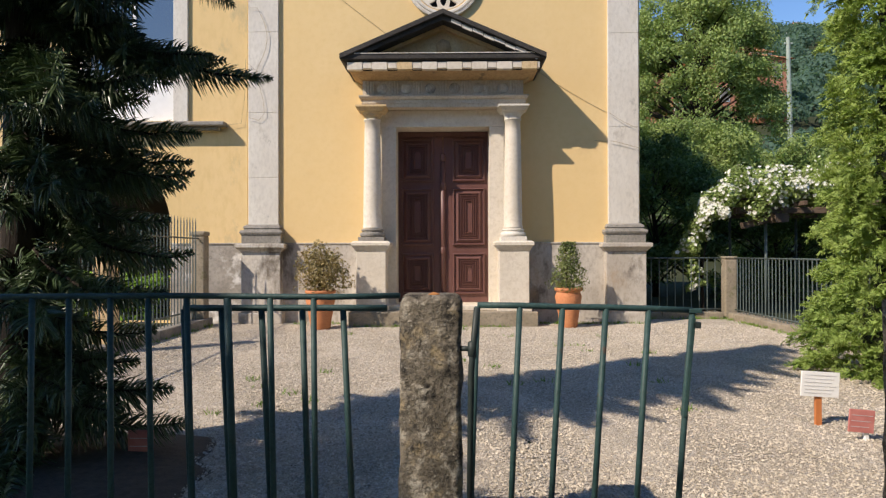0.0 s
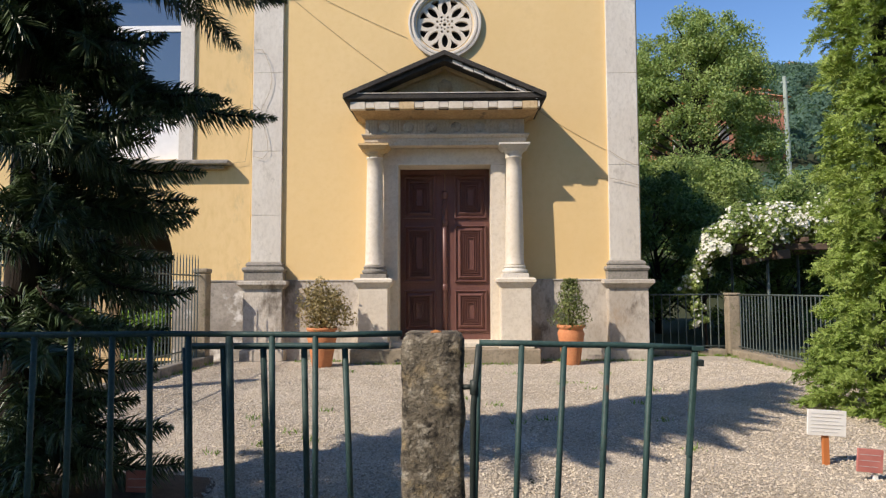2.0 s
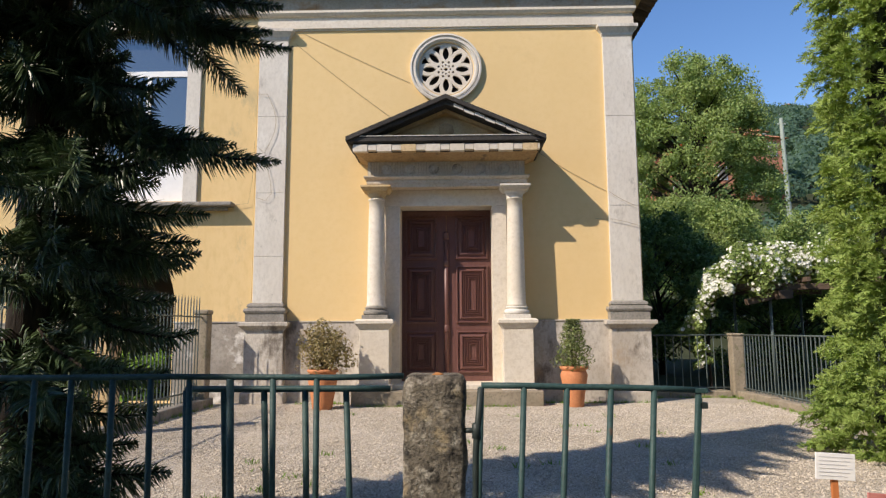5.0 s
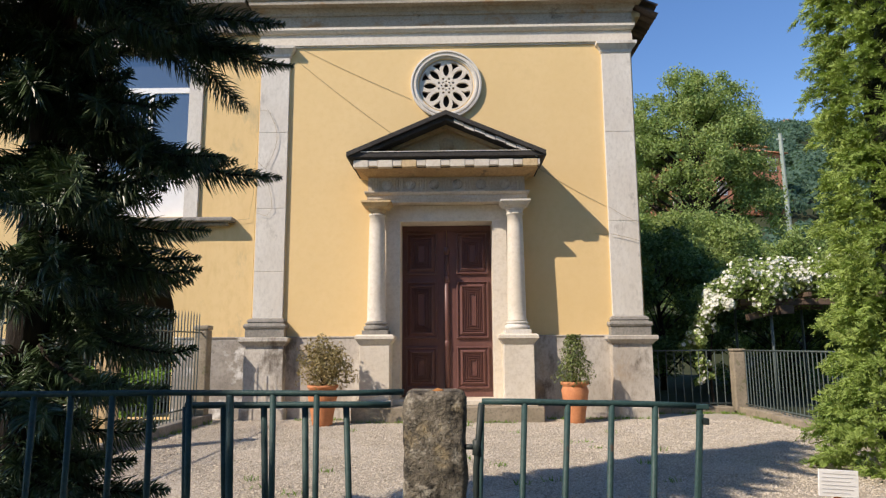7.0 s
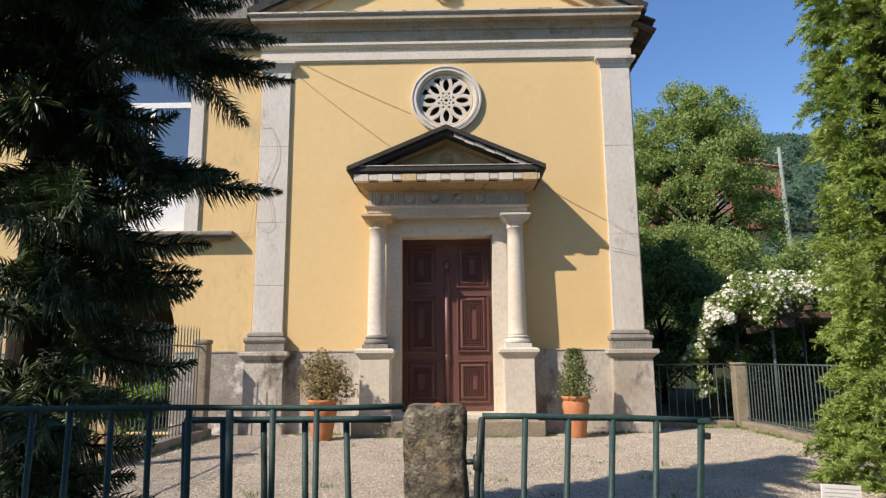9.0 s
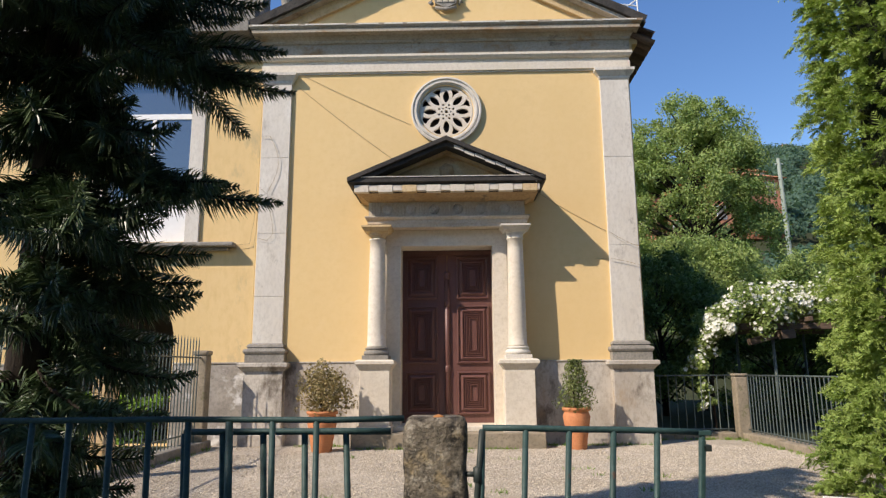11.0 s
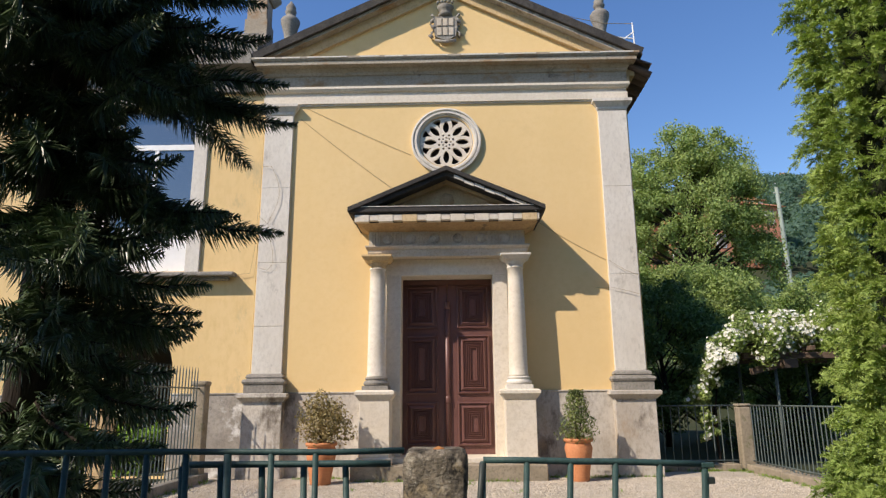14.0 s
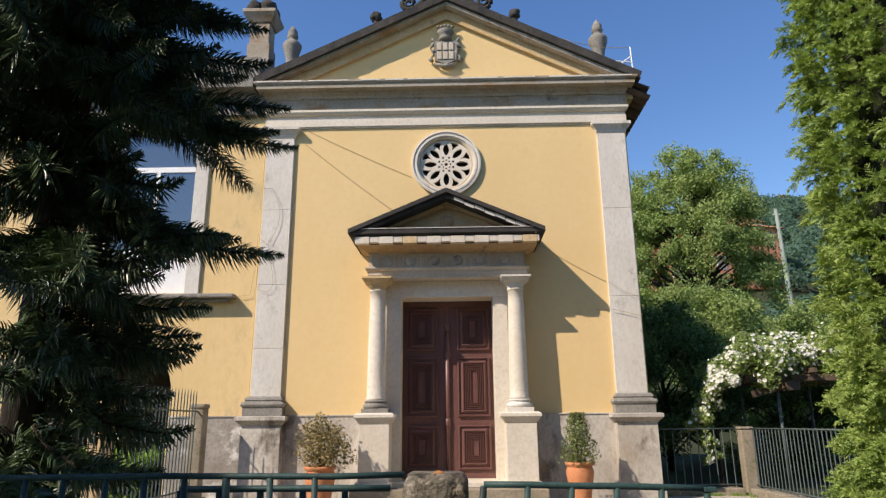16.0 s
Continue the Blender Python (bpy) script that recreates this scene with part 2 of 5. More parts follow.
def hexa(bm, lo, hi, z0, z1):
    """A block from the rectangle lo=(x0, x1, y0, y1) at z0 to the rectangle hi at z1."""
    v = [bm.verts.new(p) for p in ((lo[0], lo[2], z0), (lo[1], lo[2], z0), (lo[1], lo[3], z0), (lo[0], lo[3], z0),
                                   (hi[0], hi[2], z1), (hi[1], hi[2], z1), (hi[1], hi[3], z1), (hi[0], hi[3], z1))]
    for f in ((3, 2, 1, 0), (4, 5, 6, 7), (0, 1, 5, 4), (1, 2, 6, 5), (2, 3, 7, 6), (3, 0, 4, 7)):
        bm.faces.new([v[i] for i in f])
    return v


def box(bm, x0, x1, y0, y1, z0, z1, bevel=0.0):
    v = hexa(bm, (x0, x1, y0, y1), (x0, x1, y0, y1), z0, z1)
    if bevel:
        edges = {e for p in v for e in p.link_edges}
        bmesh.ops.bevel(bm, geom=list(edges), offset=bevel, segments=2, profile=0.5, affect="EDGES", clamp_overlap=True)
    return v


def boxes(*rows, bevel=0.0):
    bm = bmesh.new()
    for r in rows:
        box(bm, *r, bevel=bevel)
    return bm


def mould(bm, cx, rows, y_back=0.0):
    """Stacked courses on a wall: rows of (z, half width, depth); between two rows the face slopes."""
    rings = [[bm.verts.new(p) for p in ((cx - w, -d, z), (cx + w, -d, z), (cx + w, y_back, z), (cx - w, y_back, z))] for z, w, d in rows]
    for a, b in zip(rings, rings[1:]):
        for k in range(4):
            n = (k + 1) % 4
            bm.faces.new((a[k], a[n], b[n], b[k]))
    bm.faces.new(rings[0][::-1])
    bm.faces.new(rings[-1])


def lathe(bm, profile, seg=24, at=(0, 0, 0)):
    rings = []
    for r, z in profile:
        rings.append([bm.verts.new((at[0] + r * math.cos(2 * math.pi * i / seg), at[1] + r * math.sin(2 * math.pi * i / seg), at[2] + z)) for i in range(seg)])
    for a, b in zip(rings, rings[1:]):
        for i in range(seg):
            j = (i + 1) % seg
            bm.faces.new((a[i], a[j], b[j], b[i]))
    bm.faces.new(rings[0][::-1])
    bm.faces.new(rings[-1])


def tube(bm, pts, radius, seg=8):
    """A round rod through pts; radius: one number, or one for each point."""
    pts = [Vector(p) for p in pts]
    rad = radius if isinstance(radius, (list, tuple)) else [radius] * len(pts)
    rings = []
    for i, p in enumerate(pts):
        d = (pts[min(i + 1, len(pts) - 1)] - pts[max(i - 1, 0)]).normalized()
        side = d.cross(Vector((0, 0, 1)) if abs(d.z) < 0.9 else Vector((1, 0, 0))).normalized()
        up = side.cross(d)
        rings.append([bm.verts.new(p + rad[i] * (math.cos(a) * side + math.sin(a) * up)) for a in (2 * math.pi * k / seg for k in range(seg))])
    for a, b in zip(rings, rings[1:]):
        for i in range(seg):
            j = (i + 1) % seg
            bm.faces.new((a[i], a[j], b[j], b[i]))
    bm.faces.new(rings[0][::-1])
    bm.faces.new(rings[-1])


def rod(pts, radius, seg=8):
    bm = bmesh.new()
    tube(bm, pts, radius, seg)
    return bm


def slab(outer, holes, y0, y1):
    """An upright plate of thickness y0 to y1 with outline and holes given as (x, z) loops."""
    bm = bmesh.new()
    edges = []
    for loop in (outer, *holes):
        vs = [bm.verts.new((x, y0, z)) for x, z in loop]
        edges += [bm.edges.new((vs[i], vs[(i + 1) % len(vs)])) for i in range(len(vs))]
    made = bmesh.ops.triangle_fill(bm, use_beauty=True, use_dissolve=False, edges=edges)
    faces = [g for g in made["geom"] if isinstance(g, bmesh.types.BMFace)]
    ext = bmesh.ops.extrude_face_region(bm, geom=faces)
    bmesh.ops.translate(bm, vec=(0, y1 - y0, 0), verts=[g for g in ext["geom"] if isinstance(g, bmesh.types.BMVert)])
    bmesh.ops.recalc_face_normals(bm, faces=bm.faces)
    return bm


def rect(x0, x1, z0, z1):
    return [(x0, z0), (x1, z0), (x1, z1), (x0, z1)]


def circle(cx, cz, r, n=40):
    return [(cx + r * math.cos(2 * math.pi * i / n), cz + r * math.sin(2 * math.pi * i / n)) for i in range(n)]


def cloud(name, verts, faces, mat, parent=None, label=""):
    """One mesh from arrays of vertices and faces."""
    me = bpy.data.meshes.new(name)
    me.from_pydata(np.asarray(verts, float).reshape(-1, 3).tolist(), [], np.asarray(faces).tolist())
    me.materials.append(mat)
    ob = new(name, me)
    if parent:
        ob.parent = parent
    return tagged(ob, label)


def leaves(centres, normals, size, rng, ratio=0.55, spread=0.5):
    """Leaf-shaped faces (four corners, pointed) round the centres, facing more or less along the normals."""
    c = np.asarray(centres, float)
    k = len(c)
    nrm = np.asarray(normals, float) + rng.normal(0, spread, (k, 3))
    nrm /= np.linalg.norm(nrm, axis=1)[:, None] + 1e-9
    a = np.cross(nrm, rng.normal(0, 1, (k, 3)))
    a /= np.linalg.norm(a, axis=1)[:, None] + 1e-9
    b = np.cross(nrm, a)
    s = (size * rng.uniform(0.6, 1.35, k))[:, None]
    v = np.stack([c - a * s, c - b * s * ratio, c + a * s, c + b * s * ratio + nrm * s * 0.15], 1)
    return v.reshape(-1, 3), np.arange(4 * k).reshape(k, 4)


# ---- ground ----
def ground_height(x, y):
    """Flat yard; a wooded hill rises far behind, higher to the right."""
    d = max(0.0, y - 26.0)
    h = 0.5 * d * (0.5 + 0.5 * math.tanh((x - 0.3 * y + 6) / 14.0))
    h = min(62.0, 90 * math.tanh(h / 90))
    return h + (1.6 * math.sin(x * 0.05 + 1) * math.sin(y * 0.04) * min(1, d / 30))


def build_ground():
    bm = bmesh.new()
    xs = [-900, -500, -300, -200, -140, -100, -70, -50, -35, -20, -10] + list(range(0, 160, 8)) + [160, 190, 230, 300, 450, 900]
    ys = [-900, -400, -150, -60, -20, 0, 20, 40] + list(range(46, 200, 8)) + [210, 240, 300, 420, 900]
    grid = [[bm.verts.new((x, y, ground_height(x, y) - 0.004)) for x in xs] for y in ys]
    for a, b in zip(grid, grid[1:]):
        for i in range(len(xs) - 1):
            bm.faces.new((a[i], a[i + 1], b[i + 1], b[i]))
    tagged(mesh_object("ground", bm, EARTH, True), "grassy earth that rises to a wooded hill", "ground", kind="structure")
    bm = bmesh.new()
    n = 60
    yard = [[bm.verts.new((-4.05 + 9.4 * i / n, -14 + 14.9 * j / n, 0.004 + 0.012 * noise.noise((i * 0.25, j * 0.25, 3)))) for i in range(n + 1)] for j in range(n + 1)]
    for a, b in zip(yard, yard[1:]):
        for i in range(n):
            bm.faces.new((a[i], a[i + 1], b[i + 1], b[i]))
    tagged(mesh_object("gravel_yard", bm, GRAVEL, True), "pale beige gravel of the church forecourt", "gravel", kind="structure")


build_ground()


# ---- chapel ----
chapel = thing("chapel", "small yellow plastered chapel with pale stone pilasters and pediment", "chapel")
ROSE = (0.015, 5.918)


def build_chapel_walls():
    front = slab([(-3.40, 0), (3.40, 0), (3.40, 7.60), (0.05, 9.25), (-3.40, 7.60)],
                 [rect(-0.805, 0.805, 0.30, 3.385), circle(*ROSE, 0.50, 56)], 0, 0.45)
    part("wall", front, PLASTER, chapel, "smooth yellow plaster")
    for row in ((-3.40, -3.0, 0.45, 9.5, 0, 7.2), (3.0, 3.40, 0.45, 9.5, 0, 7.2), (-3.0, 3.0, 9.1, 9.5, 0, 7.2)):
        part("wall", boxes(row), PLASTER, chapel)
    part("floor_slab", boxes((-3.0, 3.0, 0.45, 9.1, 0.0, 0.28)), PLINTH, chapel)
    for x0, x1 in ((-2.84, -1.05), (1.05, 2.84)):
        bm = boxes((x0, x1, -0.035, 0, 0, 1.36), bevel=0.004)
        box(bm, x0, x1, -0.05, 0, 1.36, 1.385, 0.004)
        part("plinth", bm, PLINTH, chapel, "stained grey stone plinth")


def build_pilaster(cx):
    joints = (1.69, 3.36, 4.98, 6.48) if cx > 0 else (1.69, 2.51, 3.64, 5.04, 6.48)
    p = part("pilaster", boxes((cx - 0.258, cx + 0.258, -0.049, 0, 1.69, 6.48)), STONE, chapel, "pale grey stone pilaster with a rain-streaked face")
    for z0, z1 in zip(joints, joints[1:]):
        part("shaft_block", boxes((cx - 0.262, cx + 0.262, -0.055, -0.001, z0 + 0.003, z1 - 0.003), bevel=0.006), STONE, p)
    bm = bmesh.new()
    mould(bm, cx, [(6.47, 0.27, 0.065), (6.50, 0.285, 0.08), (6.52, 0.285, 0.08), (6.60, 0.345, 0.14), (6.61, 0.36, 0.155), (6.665, 0.36, 0.155)])
    part("capital", bm, STONE, p)
    bm = bmesh.new()
    mould(bm, cx, [(1.37, 0.335, 0.20), (1.52, 0.335, 0.20), (1.525, 0.35, 0.215), (1.56, 0.365, 0.23), (1.60, 0.35, 0.215), (1.605, 0.31, 0.175), (1.63, 0.30, 0.165), (1.635, 0.32, 0.18), (1.675, 0.305, 0.165), (1.70, 0.275, 0.10)])
    part("base", bm, BASE_STONE, p, "blackened moulded stone base")
    bm = bmesh.new()
    box(bm, cx - 0.335, cx + 0.335, -0.22, 0, 0.19, 1.225, 0.008)
    box(bm, cx - 0.375, cx + 0.375, -0.26, 0, 0, 0.19, 0.012)
    mould(bm, cx, [(1.225, 0.345, 0.23), (1.25, 0.36, 0.245), (1.30, 0.415, 0.30), (1.305, 0.42, 0.305), (1.36, 0.42, 0.305), (1.37, 0.40, 0.285)])
    part("pedestal", bm, PLINTH, p, "stained stone pedestal")


def build_entablature():
    bm = bmesh.new()
    mould(bm, 0.0, [(6.665, 3.405, 0.022), (6.695, 3.405, 0.022), (6.697, 3.42, 0.05), (6.845, 3.42, 0.05), (6.85, 3.41, 0.025), (6.925, 3.41, 0.025), (6.93, 3.43, 0.07), (6.975, 3.46, 0.105), (7.02, 3.46, 0.105)])
    part("architrave", bm, CLEAN_STONE, chapel, "smooth pale stone band")
    bm = bmesh.new()
    for a, b in zip((-3.43, -2.35, -0.6, 1.2, 2.45), (-2.35, -0.6, 1.2, 2.45, 3.43)):
        box(bm, a + 0.002, b - 0.002, -0.055, 0, 7.022, 7.262, 0.004)
    part("frieze", bm, STAINED, chapel, "grey stone frieze with brown stains")
    bm = bmesh.new()
    mould(bm, 0.0, [(7.255, 3.435, 0.085), (7.285, 3.445, 0.095), (7.300, 3.445, 0.095), (7.385, 3.50, 0.165)])
    part("bed_moulding", bm, STAINED, chapel, "brown-stained moulding")
    bm = bmesh.new()
    mould(bm, 0.0, [(7.38, 3.57, 0.29), (7.455, 3.57, 0.29), (7.457, 3.59, 0.305), (7.49, 3.62, 0.33), (7.53, 3.62, 0.33), (7.535, 3.55, 0.22), (7.56, 3.50, 0.10)])
    part("cornice", bm, STAINED, chapel, "weathered grey stone cornice with pale worn edge")
    # a long worn strip of pale stone on the cornice's edge
    bm = bmesh.new()
    rng = random.Random(4)
    x = -3.55
    while x < 3.5:
        w = rng.uniform(0.25, 0.8)
        box(bm, x, min(x + w, 3.56), -0.336, -0.32, 7.494 + rng.uniform(0, 0.006), 7.524, 0.003)
        x += w + rng.uniform(0.02, 0.3)
    part("edge_strip", bm, STONE, chapel, "bare pale stone edge")


def rake_band(lo, hi, y0, side, x_end=3.68, apex=(0.05, 9.39), end_z=7.58, rough=0.0):
    """A raking course between the offsets lo and hi below the gable's upper line, its edge worn by rough."""
    bm = bmesh.new()
    n = 40 if rough else 1
    rng = random.Random(int(10 * (lo + 3 + side)))
    ax, az = apex
    rings = []
    for i in range(n + 1):
        x, z = ax + (side * x_end - ax) * i / n, az + (end_z - az) * i / n
        d, u, b = (rng.uniform(-rough, rough) for _ in range(3))
        rings.append([bm.verts.new(p) for p in ((x, y0 + d, z - hi + 0.5 * b), (x, y0 + d, z - lo + u), (x, 0.1, z - lo + u), (x, 0.1, z - hi))])
    for a, b in zip(rings, rings[1:]):
        for k in range(4):
            m = (k + 1) % 4
            bm.faces.new((a[k], a[m], b[m], b[k]))
    bm.faces.new(rings[0])
    bm.faces.new(rings[-1][::-1])
    bmesh.ops.recalc_face_normals(bm, faces=bm.faces)
    return bm


def build_gable():
    for s in (-1, 1):
        part("raking_cornice", rake_band(0.0, 0.135, -0.30, s, rough=0.007), DARK_STONE, chapel, "blackened raking cornice")
        part("raking_moulding", rake_band(0.140, 0.205, -0.23, s, 3.50, (0.05, 9.39), 7.672, 0.004), STAINED if s < 0 else PLINTH, chapel)
        part("raking_frieze", rake_band(0.207, 0.42, -0.07, s, 3.30, (0.05, 9.39), 7.771), OCHRE_STONE, chapel, "ochre-stained stone band under the gable")
        bm = bmesh.new()
        v = [bm.verts.new(p) for p in ((0.05, -0.25, 9.40), (s * 3.72, -0.25, 7.57), (s * 3.72, 9.6, 7.57), (0.05, 9.6, 9.40),
                                       (0.05, -0.25, 9.46), (s * 3.74, -0.25, 7.625), (s * 3.74, 9.6, 7.625), (0.05, 9.6, 9.46))]
        for f in ((0, 1, 2, 3), (7, 6, 5, 4), (0, 4, 5, 1), (1, 5, 6, 2), (2, 6, 7, 3), (3, 7, 4, 0)):
            bm.faces.new([v[k] for k in f])
        bmesh.ops.recalc_face_normals(bm, faces=bm.faces)
        roof = part("roof", bm, DARK_STONE, chapel, "dark weathered tile roof")
        if s > 0:
            bm = bmesh.new()
            seg = 7
            rings = []
            for x, r in ((0, 0.075), (0.62, 0.092)):
                rings.append([bm.verts.new((x, r2 * math.cos(a), r2 * math.sin(a) * 0.8)) for r2 in (r, r - 0.016) for a in (math.pi * k / (seg - 1) for k in range(seg))])
            a, b = rings
            for k in range(seg - 1):
                bm.faces.new((a[k], a[k + 1], b[k + 1], b[k]))
                bm.faces.new((a[seg + k + 1], a[seg + k], b[seg + k], b[seg + k + 1]))
                bm.faces.new((b[k], b[k + 1], b[seg + k + 1], b[seg + k]))
            tile_mesh = bpy.data.meshes.new("roof_tile")
            bm.to_mesh(tile_mesh)
            bm.free()
            tile_mesh.materials.append(TILE)
            for k in range(48):
                y = -0.40 + 0.2 * k
                shared("roof_tile", tile_mesh, roof, pose(3.30, y + 0.3, 7.55, 0, 24, 0))
                shared("roof_tile", tile_mesh, roof, pose(3.34, y + 0.4, 7.46, 180, 24, 0))
            soffit = boxes((3.40, 3.60, 0.02, 9.5, 7.20, 7.36), (3.40, 3.50, 0.02, 9.5, 7.05, 7.20))
            part("eave_cornice", soffit, OCHRE_STONE, chapel, "stained stone eave moulding")


def urn_profile():
    return [(0.12, 0.0), (0.12, 0.05), (0.10, 0.07), (0.11, 0.16), (0.125, 0.25), (0.155, 0.36), (0.185, 0.46), (0.19, 0.52), (0.16, 0.57), (0.09, 0.61), (0.075, 0.65),
            (0.10, 0.68), (0.115, 0.73), (0.09, 0.78), (0.10, 0.82), (0.075, 0.87), (0.045, 0.92), (0.012, 0.97)]


def build_roof_ornaments():
    for s in (-1, 1):
        bm = bmesh.new()
        box(bm, s * 3.07 - 0.17, s * 3.07 + 0.17, 0.05, 0.39, 7.55, 8.10, 0.01)
        part("urn_plinth", bm, DARK_STONE, chapel)
        bm = bmesh.new()
        lathe(bm, urn_profile(), 20, (s * 3.07, 0.22, 8.10))
        part("urn", bm, BASE_STONE, chapel, "mossy carved stone urn with a flame finial", True)
        bm = bmesh.new()
        bmesh.ops.create_icosphere(bm, subdivisions=3, radius=0.115, matrix=Matrix.Translation((s * 1.36 + 0.03, -0.15, 8.97)))
        for v in bm.verts:
            v.co += v.normal * 0.035 * noise.noise(v.co * 16)
        tube(bm, [(s * 1.36 + 0.03, -0.15, 8.62), (s * 1.36 + 0.03, -0.15, 8.92)], 0.06)
        part("rosette_finial", bm, DARK_STONE, chapel, "weathered carved stone rosette", True)
        bm = bmesh.new()
        bmesh.ops.create_icosphere(bm, subdivisions=2, radius=0.05, matrix=Matrix.Translation((s * 1.85 + 0.03, -0.15, 8.56)))
        part("small_finial", bm, DARK_STONE, chapel)
        # scroll at the top of the gable
        bm = bmesh.new()
        pts, rad = [], []
        for k in range(26):
            a = k / 25 * 3.4 * math.pi
            r = 0.16 * (1 - 0.8 * k / 25)
            pts.append((s * (0.74 + r * math.sin(a)) + 0.05, -0.15, 9.19 + 0.10 - r * math.cos(a)))
            rad.append(0.05 - 0.025 * k / 25)
        sweep = [(s * 0.30 + 0.05, -0.15, 9.62), (s * 0.36 + 0.05, -0.15, 9.40), (s * 0.48 + 0.05, -0.15, 9.28), (s * 0.62 + 0.05, -0.15, 9.16)]
        tube(bm, sweep + pts, [0.09, 0.085, 0.075, 0.06] + rad, 8)
        part("scroll", bm, DARK_STONE, chapel, "blackened stone scroll", True)
    bm = boxes((-0.27, 0.37, -0.28, 0.2, 9.28, 9.55), (-0.20, 0.30, -0.24, 0.15, 9.55, 9.90), bevel=0.015)
    part("gable_pedestal", bm, DARK_STONE, chapel)
    bm = bmesh.new()
    for a, b in (((3.22, -0.1, 7.95), (3.62, -0.1, 7.90)), ((3.62, -0.1, 7.60), (3.60, -0.1, 8.24)), ((3.30, -0.1, 7.80), (3.62, -0.1, 8.05))):
        tube(bm, [a, b], 0.014, 6)
    part("metal_bracket", bm, WHITE_PAINT, chapel, "white metal bracket at the roof's corner")
    part("roof_cable", rod([(1.88, -0.15, 8.58), (2.5, -0.12, 8.36), (3.07, -0.1, 8.24), (3.61, -0.1, 8.22)], 0.006, 5), CABLE, chapel)


def build_coat_of_arms():
    cx, z0 = 0.025, 7.96
    bm = bmesh.new()
    shield = [(-0.21, 0.50), (-0.23, 0.30), (-0.20, 0.08), (-0.08, 0.02), (0, -0.02), (0.08, 0.02), (0.20, 0.08), (0.23, 0.30), (0.21, 0.50)]
    body = slab([(cx + x, z0 + z) for x, z in shield], [], -0.10, 0.0)
    arms = part("heraldic_shield", body, BASE_STONE, chapel, "carved grey stone shield under a crown, its bearings worn plain")
    bm = bmesh.new()
    for i in range(3):
        for j in range(2):
            x, z = cx - 0.165 + 0.115 * i, z0 + 0.09 + 0.20 * j
            box(bm, x, x + 0.095, -0.118, -0.10, z, z + 0.17, 0.01)
    part("shield_field", bm, FRIEZE, arms)
    bm = bmesh.new()
    for s in (-1, 1):
        pts = [(cx + s * (0.25 + 0.045 * math.sin(k * 1.3)), -0.07, z0 + 0.06 + 0.05 * k) for k in range(11)]
        tube(bm, pts, [0.03 + 0.018 * math.sin(k * 1.9) for k in range(11)], 7)
    tube(bm, [(cx - 0.2, -0.08, z0), (cx, -0.1, z0 - 0.05), (cx + 0.2, -0.08, z0)], 0.03, 7)
    part("scroll_border", bm, BASE_STONE, arms, "", True)
    bm = bmesh.new()
    lathe(bm, [(0.12, 0), (0.14, 0.05), (0.10, 0.09), (0.13, 0.13), (0.17, 0.20), (0.12, 0.24)], 14, (cx, -0.04, z0 + 0.52))
    for k in range(5):
        bmesh.ops.create_icosphere(bm, subdivisions=2, radius=0.034, matrix=Matrix.Translation((cx - 0.14 + 0.07 * k, -0.11, z0 + 0.80 + 0.03 * (1 - abs(k - 2) / 2))))
    part("crown", bm, BASE_STONE, arms, "", True)


def build_rose_window():
    cx, cz = ROSE
    seg = 56
    bm = bmesh.new()
    prof = [(0.645, 0.0), (0.645, -0.065), (0.615, -0.07), (0.608, -0.045), (0.588, -0.04), (0.575, -0.062), (0.545, -0.062), (0.535, -0.03), (0.520, -0.028), (0.508, 0.012), (0.496, 0.020), (0.488, 0.04), (0.478, 0.12)]
    rings = [[bm.verts.new((cx + r * math.cos(2 * math.pi * i / seg), y, cz + r * math.sin(2 * math.pi * i / seg))) for i in range(seg)] for r, y in prof]
    for a, b in zip(rings, rings[1:]):
        for i in range(seg):
            j = (i + 1) % seg
            bm.faces.new((a[i], b[i], b[j], a[j]))
    bmesh.ops.recalc_face_normals(bm, faces=bm.faces)
    grow = 1.07
    rose = part("rose_window", bm, STONE, chapel, "round window with a moulded pale stone surround")
    holes = []
    for k in range(8):
        a = math.pi / 2 + k * math.pi / 4
        pet = []
        for j in range(16):
            u = 2 * math.pi * j / 16
            rr = 0.278 + 0.112 * math.cos(u)
            w = 0.053 * math.sin(u) * abs(math.sin(u)) ** 0.35
            pet.append((cx + rr * math.cos(a) - w * math.sin(a), cz + rr * math.sin(a) + w * math.cos(a)))
        holes.append(pet)
        a2 = a + math.pi / 8
        holes.append([(cx + r * math.cos(a2 + d), cz + r * math.sin(a2 + d)) for r, d in ((0.268, 0), (0.335, 0.052), (0.415, 0.175), (0.430, 0.09), (0.434, 0.0), (0.430, -0.09), (0.415, -0.175), (0.335, -0.052))])
        holes.append(circle(cx + 0.132 * math.cos(a2), cz + 0.132 * math.sin(a2), 0.021, 8))
        holes.append(circle(cx + 0.077 * math.cos(a), cz + 0.077 * math.sin(a), 0.017, 6))
    holes.append(circle(cx, cz, 0.030, 10))
    holes = [[(cx + (x - cx) * grow, cz + (z - cz) * grow) for x, z in h] for h in holes]
    part("tracery", slab(circle(cx, cz, 0.484, 56), holes, 0.022, 0.075), CLEAN_STONE, rose, "carved stone tracery of eight petals")
    part("glass", slab(circle(cx, cz, 0.478, 40), [], 0.16, 0.17), DARK_GLASS, rose)


